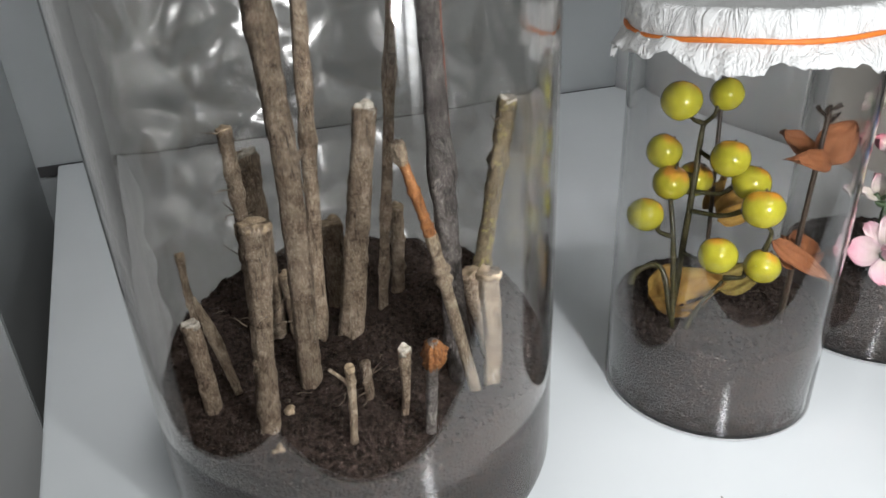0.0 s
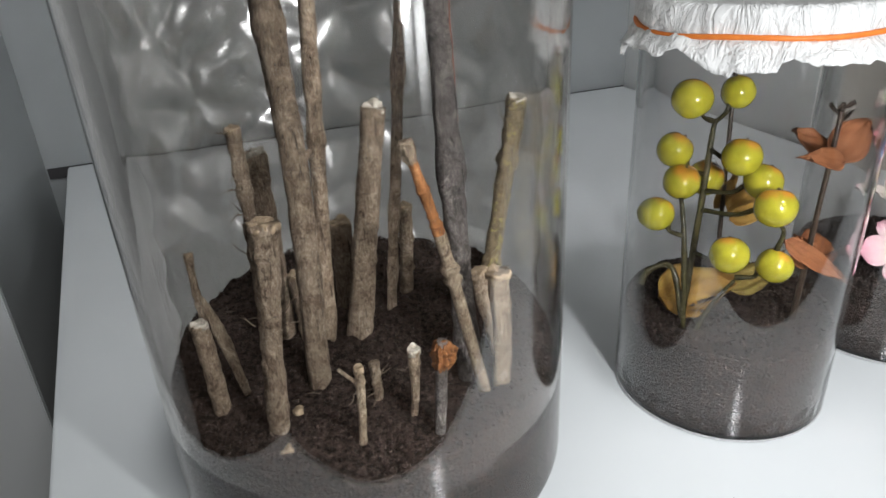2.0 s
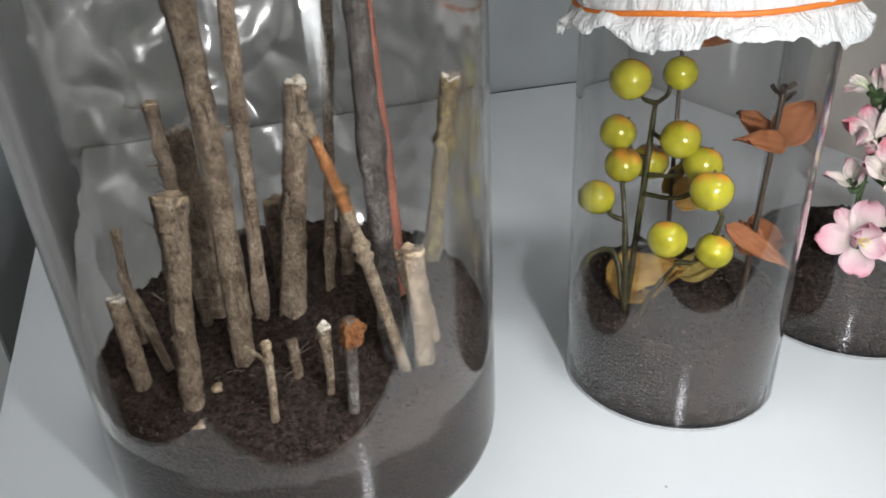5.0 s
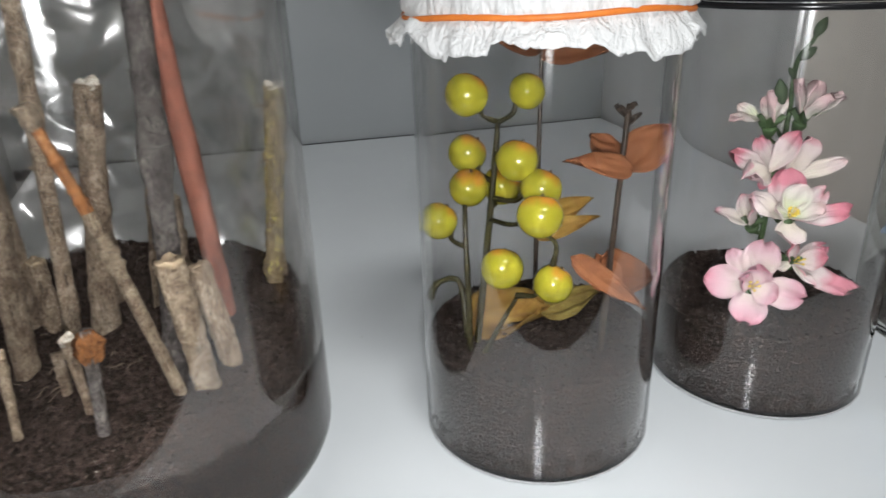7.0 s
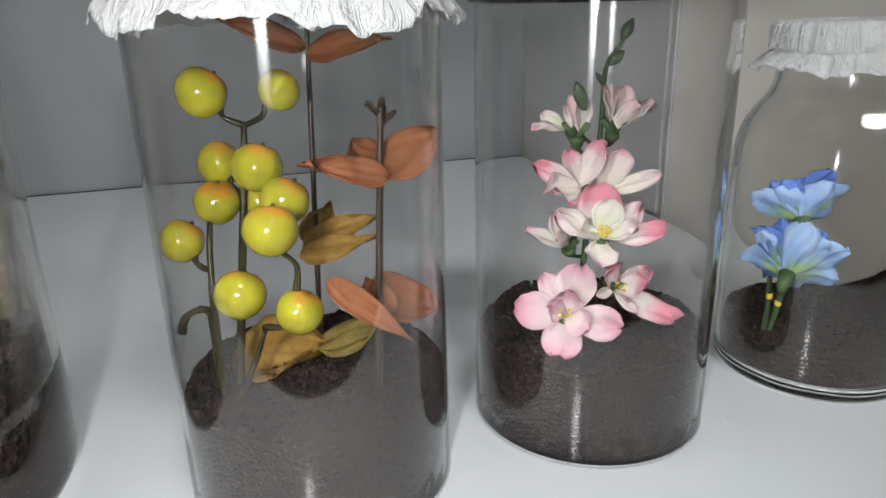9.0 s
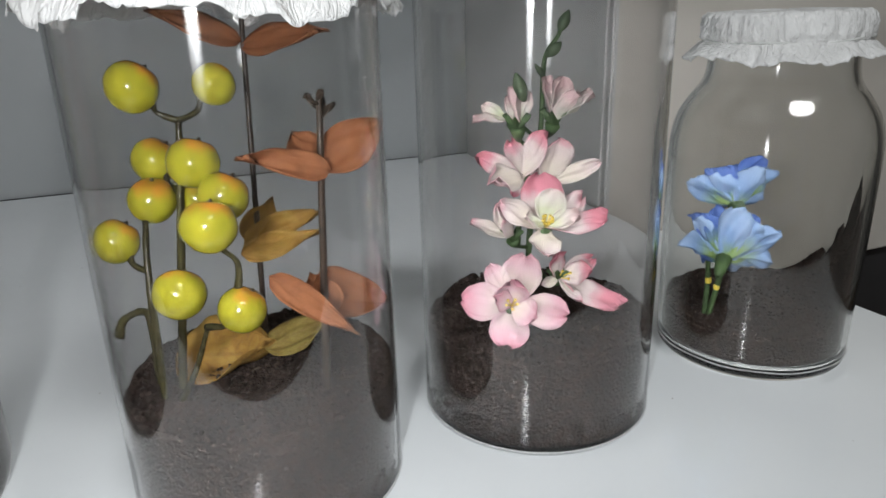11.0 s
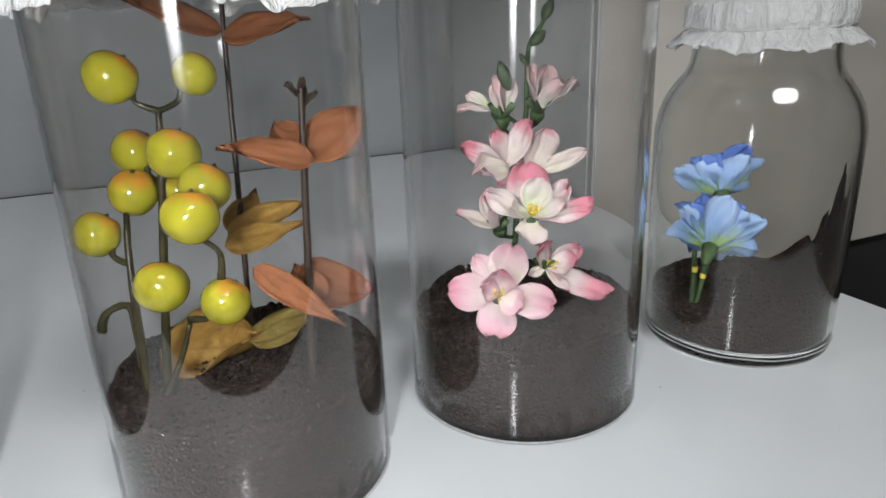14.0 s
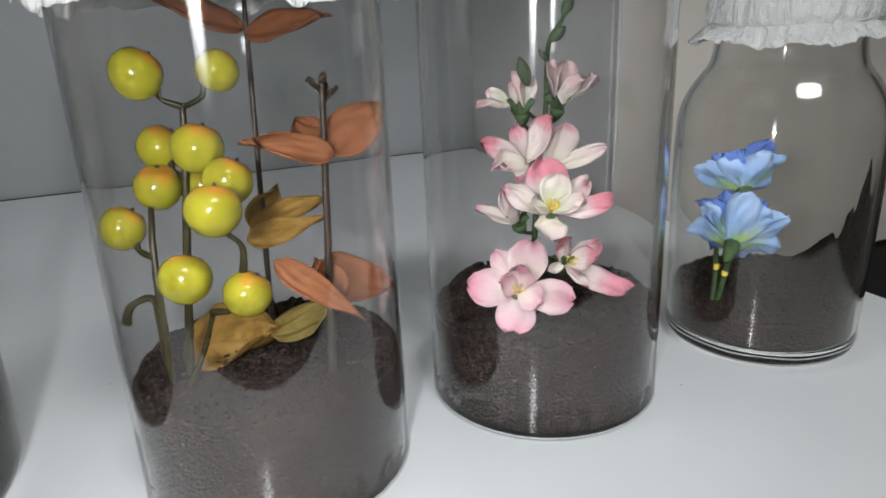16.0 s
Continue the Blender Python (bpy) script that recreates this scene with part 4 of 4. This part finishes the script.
TOP, FORK, SIDE_TWIG = MAIN[-1], LEFT[-1], LEFT[11]
BERRIES = (((0.1117, 0.3103, 0.1616), 0.0094, TOP), ((0.1370, 0.3212, 0.1608), 0.0080, TOP), ((0.1105, 0.3234, 0.1332), 0.0090, near_stem(0.124)), ((0.1332, 0.2983, 0.1366), 0.0091, near_stem(0.137)),
           ((0.1117, 0.3120, 0.1206), 0.0089, FORK), ((0.1262, 0.3200, 0.1190), 0.0091, near_stem(0.112)), ((0.1430, 0.2945, 0.1255), 0.0088, near_stem(0.116)), ((0.1421, 0.2778, 0.1196), 0.0092, near_stem(0.108)),
           ((0.0988, 0.3049, 0.1073), 0.0086, SIDE_TWIG), ((0.1272, 0.2833, 0.0943), 0.0091, near_stem(0.083)), ((0.1482, 0.2813, 0.0886), 0.0084, Vector((0.1330, 0.2870, 0.080))))
rnd = random.Random(5)
for place, r, joint in BERRIES:
    c = Vector(place)
    way = (joint - c).normalized()
    top = (way * 0.25 + Vector((0.45, 0.25, 1.0)) + Vector([rnd.uniform(-0.3, 0.3) for _ in range(3)])).normalized()
    m = Matrix.Translation(c) @ top.to_track_quat("Z", "Y").to_matrix().to_4x4() @ pose(0, 0, 0, 0, 0, rnd.uniform(0, 360))
    one = bm.copy()
    bmesh.ops.scale(one, vec=(r, r, r), verts=one.verts)
    berry = part("berry", one, SKIN, branch, "", m)
    sag = (c + joint) / 2 + Vector((0, 0, -0.003))
    part("stalk", tube(bend([c + way * r * 0.9, sag, joint], 6), (0.0013, 0.0010, 0.0013), 8, 0.3, 300), STEM, branch)
    part("calyx", tube([c + top * r * 0.86, c + top * (r * 0.95), c + top * (r * 0.99)], (0.0010, 0.0006, 0.0003), 7), DRYSTEM, berry, "dark dried calyx")
bm.free()
part("twig", tube(LEFT, (0.0015, 0.0014, 0.0011), 9, 0.25, 300), STEM, branch)
part("twig", tube(bend([(0.1120, 0.2915, 0.056), (0.1088, 0.2990, 0.0770), (0.1040, 0.3030, 0.0800), (0.0965, 0.3030, 0.0765), (0.0938, 0.3030, 0.0700)], 6), (0.0016, 0.0014, 0.0014, 0.0020), 9, 0.3, 300), STEM, branch)
part("twig", tube(bend([(0.1450, 0.2785, 0.1115), (0.1490, 0.2800, 0.1060), (0.1478, 0.2815, 0.0960)], 6), (0.0010, 0.0010, 0.0014), 9, 0.25, 300), STEM, branch)
part("twig", tube(bend([(0.1190, 0.2900, 0.048), (0.1260, 0.2920, 0.062), (0.1330, 0.2870, 0.078)], 6), (0.0013, 0.0011, 0.0009), 9, 0.25, 300), STEM, branch)


def leaf(parent, base, tip, face, width, material, seed, cup=0.35, curl=0.0, ruffle=0.20, tipness=0.2, label=""):
    base, tip = Vector(base), Vector(tip)
    return part("leaf", blade((tip - base).length, width, cup, curl, ruffle, tipness, seed, 10, 14), material, parent, label, aim(base, tip, face))


spray = thing("leaf_stem", (0.1425, 0.3290, 0.050), "thin dark stem with curled ochre and brown dry leaves", "leaf stem", "dry leaf stems")
part("stem", tube(bend([(0.1424, 0.3280, 0.040), (0.1430, 0.3353, 0.100), (0.1435, 0.3417, 0.150), (0.1440, 0.3467, 0.192)], 8), (0.0012, 0.0012, 0.0011, 0.0010), 9, 0.15, 300), DRYSTEM, spray)
leaf(spray, (0.1400, 0.3180, 0.0960), (0.1725, 0.3250, 0.1025), (0.0, -0.85, 0.5), 0.011, OCHRE, 1.6, 0.30, 0.03, 0.12, 0.05)
leaf(spray, (0.1405, 0.3220, 0.0985), (0.1702, 0.3350, 0.1085), (0.1, -0.75, 0.65), 0.013, OCHRE, 1.0, 0.25, 0.02, 0.12, 0.05)
leaf(spray, (0.1387, 0.3350, 0.0955), (0.1500, 0.3400, 0.1135), (0.5, -0.8, -0.2), 0.017, OCHRE, 2.0, 0.15, 0.0, 0.10)
leaf(spray, (0.1430, 0.3440, 0.1733), (0.1795, 0.3250, 0.1790), (0.0, -0.85, 0.55), 0.0135, RUST, 3.0, 0.15, 0.0, 0.06)
leaf(spray, (0.1432, 0.3440, 0.1750), (0.1145, 0.3250, 0.1872), (0.1, -0.75, 0.6), 0.0130, RUST, 4.0, 0.18, 0.0, 0.06)
spray = thing("leaf_stem", (0.1717, 0.2985, 0.050), "dark stem with curled rust-orange dry leaves", "leaf stem", "dry leaf stems")
part("stem", tube(bend([(0.1712, 0.2980, 0.040), (0.1743, 0.3004, 0.100), (0.1769, 0.3023, 0.150), (0.1772, 0.3027, 0.1585)], 8), (0.0015, 0.0014, 0.0012, 0.0009), 9, 0.2, 300), DRYSTEM, spray)
leaf(spray, (0.1762, 0.3000, 0.1320), (0.1980, 0.3130, 0.1470), (-0.30, -0.75, 0.35), 0.019, RUST, 5.0, 0.22, 0.02, 0.10, 0.3)
leaf(spray, (0.1800, 0.2975, 0.1325), (0.1510, 0.2850, 0.1400), (0.15, -0.75, 0.55), 0.011, RUST, 6.0, 0.30, 0.05, 0.10, 0.1)
leaf(spray, (0.1760, 0.3020, 0.1335), (0.1640, 0.3180, 0.1425), (0.2, -0.6, 0.75), 0.015, RUST, 7.0, 0.2, 0.02, 0.10, 0.3)
leaf(spray, (0.1560, 0.2920, 0.0962), (0.1875, 0.2850, 0.0748), (0.15, -0.80, 0.45), 0.0105, RUST, 9.0, 0.25, 0.0, 0.08, 0.1)
leaf(spray, (0.1690, 0.2990, 0.0880), (0.1955, 0.3180, 0.0735), (0.0, -0.75, 0.7), 0.021, RUST, 8.0, 0.20, 0.04, 0.10, 0.15)
leaf(spray, (0.1752, 0.2985, 0.0770), (0.1680, 0.3050, 0.0930), (0.2, -0.8, 0.3), 0.016, RUST, 10.0, 0.2, 0.0, 0.08)
for k in range(5):
    a = k * 1.3
    leaf(spray, (0.1770, 0.3025, 0.1500 + k * 0.0015), (0.1770 + 0.006 * math.cos(a), 0.3025 + 0.006 * math.sin(a), 0.1545 + k * 0.0012), (0, -0.3, 1), 0.003, DRYSTEM, 30.0 + k, 0.3, 0.1)
for name, a, b, f, w, mat, s, lab in (("fallen_leaf", (0.1085, 0.3180, 0.0520), (0.1500, 0.3190, 0.0560), (0, -0.45, 0.9), 0.033, OCHRE, 11.0, "broad ochre dry leaf lying on the soil"),
                                      ("fallen_leaf", (0.1450, 0.3160, 0.0560), (0.1790, 0.3300, 0.0640), (0.1, -0.55, 0.85), 0.016, OLIVE, 12.0, "olive-brown dry leaf lying on the soil")):
    a, b = Vector(a), Vector(b)
    tagged(part(name, blade((b - a).length, w, 0.22, 0.05, 0.20, 0.1, s, 14, 18), mat, None, lab, aim(a, b, f)), "", "leaf", "fallen leaves in the jar")


# ---- pink flower spray ----
pink = thing("flower_spray", (0.2625, 0.3700, 0.046), "artificial stem of pink and white cloth blossoms with buds", "flower")
part("stem", tube(bend([(0.2600, 0.3690, 0.036), (0.2615, 0.3690, 0.080), (0.2640, 0.3715, 0.110), (0.2671, 0.3743, 0.1362), (0.2690, 0.3800, 0.1620), (0.2745, 0.3800, 0.1720), (0.2783, 0.3798, 0.1800)], 8), (0.0016, 0.0015, 0.0014, 0.0012, 0.0010, 0.0008), 10, 0.15, 300), GREEN, pink)


def bloom(parent, centre, face, tips, material, seed, width=0.82, joint=None, stamens=0, cup=0.3, curl=0.05, green=GREEN, grow=1.0):
    """A blossom: a green cup with petals from its heart to the given tips."""
    c, f = Vector(centre), Vector(face).normalized()
    turn = f.to_track_quat("Z", "Y").to_matrix().to_4x4()
    m = Matrix.Translation(c) @ turn
    cup_bm = lathe([(0, -0.0075), (0.0012, -0.0075), (0.0026, -0.005), (0.0036, -0.002), (0.0030, -0.0008), (0, -0.0006)], 14)
    head = part("flower", cup_bm, green, parent, "", m)
    if joint:
        j = Vector(joint)
        part("flower_stalk", tube(bend([c - f * 0.007, (c - f * 0.010 + j) / 2, j], 6), (0.0010, 0.0009, 0.0012), 8), green, parent)
    for i, tip in enumerate(tips):
        t = c + (Vector(tip) - c) * grow
        long = (t - c).length
        part("petal", blade(long, long * ((width[i % len(width)] if isinstance(width, tuple) else width) * 0.84), cup * 0.6, curl, 0.17, 0.45, seed + i * 2.3, 9, 10, 0.1), material, head, "", aim(c + f * 0.0004 * (i % 3), t, f))
    for i in range(stamens):
        a = i * 2.4
        d = Vector((math.cos(a) * 0.35, math.sin(a) * 0.35, 1)).normalized()
        part("stamen", tube([Vector((0, 0, 0)), d * 0.003, d * 0.0062, d * 0.0072], (0.0003, 0.0003, 0.0003, 0.0007), 6), YELLOW, head, "yellow stamen", m)
    return head


FRONT = (-0.10, -0.85, 0.5)
bloom(pink, (0.2506, 0.3420, 0.0594), FRONT, [(0.2268, 0.3450, 0.0620), (0.2454, 0.3310, 0.0425), (0.2745, 0.3370, 0.0550), (0.2577, 0.3530, 0.0800), (0.2400, 0.3520, 0.0760)], PINK, 41, (0.86, 1.02, 0.78, 0.90, 0.6), (0.2612, 0.3690, 0.060), 0)
bloom(pink, (0.2494, 0.3400, 0.0600), FRONT, [(0.2600, 0.3320, 0.0565), (0.2492, 0.3360, 0.0755), (0.2400, 0.3340, 0.0680)], PINK, 47, (1.15, 1.1, 0.9), None, 5, 0.5, 0.18)
bloom(pink, (0.2732, 0.3560, 0.0663), (0.40, -0.75, 0.55), [(0.2688, 0.3520, 0.0810), (0.2875, 0.3480, 0.0720), (0.3005, 0.3520, 0.0505), (0.2814, 0.3450, 0.0570), (0.2905, 0.3640, 0.0725), (0.2640, 0.3520, 0.0640)], BLUSH, 53, (0.95, 0.75, 0.50, 0.50, 0.6, 0.6), (0.2618, 0.3695, 0.072), 3, 0.4, 0.12)
bloom(pink, (0.2653, 0.3500, 0.0925), (0.05, -0.62, 0.75), [(0.2640, 0.3620, 0.1145), (0.2425, 0.3460, 0.1045), (0.2928, 0.3470, 0.0960), (0.2626, 0.3350, 0.0830), (0.2840, 0.3580, 0.1030)], BLUSH, 59, (0.95, 0.62, 0.50, 0.95, 0.6), (0.2630, 0.3710, 0.092), 9, 0.35, 0.10)
bloom(pink, (0.2653, 0.3490, 0.0935), (0.05, -0.62, 0.75), [(0.2690, 0.3520, 0.1105), (0.2800, 0.3440, 0.0985), (0.2540, 0.3430, 0.0990)], WHITE, 61, (0.95, 0.75, 0.7), None, 0, 0.5, 0.15)
bloom(pink, (0.2523, 0.3600, 0.0854), (-0.35, -0.55, 0.75), [(0.2320, 0.3580, 0.0942), (0.2455, 0.3620, 0.1020), (0.2492, 0.3470, 0.1010)], BLUSH, 67, (0.42, 0.60, 0.70), (0.2622, 0.3700, 0.078))
bloom(pink, (0.2674, 0.3620, 0.1090), (0.35, -0.80, 0.4), [(0.2732, 0.3600, 0.1315), (0.2920, 0.3600, 0.1195), (0.2600, 0.3720, 0.1228)], BLUSH, 71, (0.85, 0.36, 0.5), (0.2650, 0.3725, 0.104), 0, 0.3, 0.06)
bloom(pink, (0.2568, 0.3600, 0.1130), (-0.30, -0.80, 0.45), [(0.2342, 0.3560, 0.1250), (0.2395, 0.3440, 0.1150), (0.2668, 0.3550, 0.1350), (0.2525, 0.3700, 0.1285), (0.2518, 0.3550, 0.1050)], BLUSH, 79, (0.45, 0.75, 0.55, 0.6, 0.6), (0.2645, 0.3720, 0.106), 0, 0.45, 0.10)
bloom(pink, (0.2545, 0.3620, 0.1360), (-0.1, -0.35, 1.0), [(0.2519, 0.3560, 0.1540), (0.2595, 0.3640, 0.1510), (0.2504, 0.3640, 0.1490)], WHITE, 83, (0.72, 0.65, 0.6), (0.2655, 0.3730, 0.124), 0, 0.5, -0.08)
bloom(pink, (0.2508, 0.3640, 0.1383), (-0.9, -0.3, 0.45), [(0.2345, 0.3600, 0.1400), (0.2395, 0.3660, 0.1455)], WHITE, 89, (0.55, 0.60), (0.2640, 0.3730, 0.128), 0, 0.5, 0.0)
bloom(pink, (0.2720, 0.3700, 0.1362), (0.25, -0.35, 1.0), [(0.2753, 0.3650, 0.1565), (0.2880, 0.3660, 0.1500), (0.2693, 0.3740, 0.1560), (0.2795, 0.3590, 0.1510)], WHITE, 97, (0.70, 0.62, 0.6, 0.66), (0.2672, 0.3745, 0.128), 0, 0.5, -0.08)
for base, foot in (((0.2545, 0.3620, 0.1335), 0.0100), ((0.2720, 0.3700, 0.1340), 0.0100), ((0.2523, 0.3600, 0.0830), 0.0085), ((0.2732, 0.3570, 0.0640), 0.0080)):
    for k in range(5):
        a, b = Vector(base), 0.6 + k * 1.257
        part("sepal", blade(foot, 0.0042, 0.5, 0.1, 0.08, 0.2, k + base[0] * 90), GREEN, pink, "", aim(a, a + Vector((math.cos(b) * 0.75, math.sin(b) * 0.75, 0.8)), (-math.cos(b), -math.sin(b), 0.9)))
for base, tip, r in (((0.2755, 0.3800, 0.1745), (0.2795, 0.3798, 0.1835), 0.0026), ((0.2700, 0.3800, 0.1640), (0.2760, 0.3770, 0.1700), 0.0026), ((0.2564, 0.3560, 0.1474), (0.2520, 0.3520, 0.1592), 0.0029), ((0.2685, 0.3780, 0.155), (0.2640, 0.3760, 0.161), 0.0014)):
    a, b = Vector(base), Vector(tip)
    part("bud", tube([a + (b - a) * k / 6 for k in range(7)], (r * 0.35, r * 0.9, r, r * 0.8, r * 0.15), 12, 0.15, 200), BUD, pink, "small dark green closed bud")
for base, tip in (((0.2600, 0.3700, 0.052), (0.2480, 0.3600, 0.064)), ((0.2610, 0.3690, 0.066), (0.2720, 0.3600, 0.060)), ((0.2640, 0.3715, 0.108), (0.2570, 0.3620, 0.112))):
    a, b = Vector(base), Vector(tip)
    part("leaflet", blade((b - a).length, 0.006, 0.4, 0.1, 0.1, 0.2, a.x * 99), GREEN, pink, "", aim(a, b, (0, -0.6, 0.8)))


# ---- blue flowers ----
blue = thing("flower_sprig", (0.3653, 0.4000, 0.030), "artificial sprig with two ruffled sky-blue carnation heads", "flower")
part("stem", tube(bend([(0.3640, 0.4000, 0.022), (0.3655, 0.4030, 0.040), (0.3700, 0.4150, 0.058), (0.3746, 0.4080, 0.077)], 8), (0.0014, 0.0014, 0.0013, 0.0013), 10, 0.15, 300), GREEN, blue)


def ruffled(centre, face, long, open_, count, seed):
    c, f = Vector(centre), Vector(face).normalized()
    turn = f.to_track_quat("Z", "Y").to_matrix().to_4x4()
    m = Matrix.Translation(c) @ turn
    head = part("flower", lathe([(0, -0.011), (0.0016, -0.011), (0.0030, -0.007), (0.0042, 0.001), (0.0034, 0.002), (0, 0.001)], 14), GREEN, blue, "", m)
    r = random.Random(seed)
    for i in range(count):
        a = i * 2.399 + r.uniform(-0.15, 0.15)
        o = radians(open_ * (1.0, 0.92, 0.72)[i % 3] + r.uniform(-5, 5))
        d = turn.to_3x3() @ Vector((math.sin(o) * math.cos(a), math.sin(o) * math.sin(a), math.cos(o)))
        t = c + d * long * r.uniform(0.86, 1.10)
        part("petal", blade((t - c).length, long * r.uniform(0.62, 0.80), 0.16, 0.03 * r.uniform(-1, 1), 0.16, 0.75, seed + i * 3.7, 10, 10, 0.0), DEEPBLUE if i % 3 == 2 or i % 7 == 3 else BLUE, head, "", aim(c, t, f))
    for i in range(5):
        a = i * 1.257
        d = turn.to_3x3() @ Vector((math.cos(a) * 0.45, math.sin(a) * 0.45, 0.9)).normalized()
        part("sepal", blade(0.0085, 0.004, 0.4, 0.0, 0.05, 0.2, seed + i), GREEN, head, "", aim(c - f * 0.004, c - f * 0.004 + d * 0.01, f))


part("stem", tube(bend([(0.3652, 0.3985, 0.022), (0.3680, 0.3975, 0.040), (0.3690, 0.3965, 0.052)], 8), (0.0014, 0.0014, 0.0015), 10, 0.15, 300), GREEN, blue)
for q in ((0.3658, 0.4032, 0.0430), (0.3680, 0.3975, 0.0415)):
    part("band", lathe([(0.0013, -0.0016), (0.0016, -0.0010), (0.0017, 0.0), (0.0016, 0.0008), (0.0013, 0.0014)], 12), YELLOW, blue, "yellow spot on the green base", Matrix.Translation(q))
ruffled((0.3745, 0.3990, 0.0850), (0.08, 0.95, 1.0), 0.0262, 56, 18, 5)
ruffled((0.3690, 0.3950, 0.0575), (0.60, 0.85, 0.75), 0.0292, 60, 18, 8)
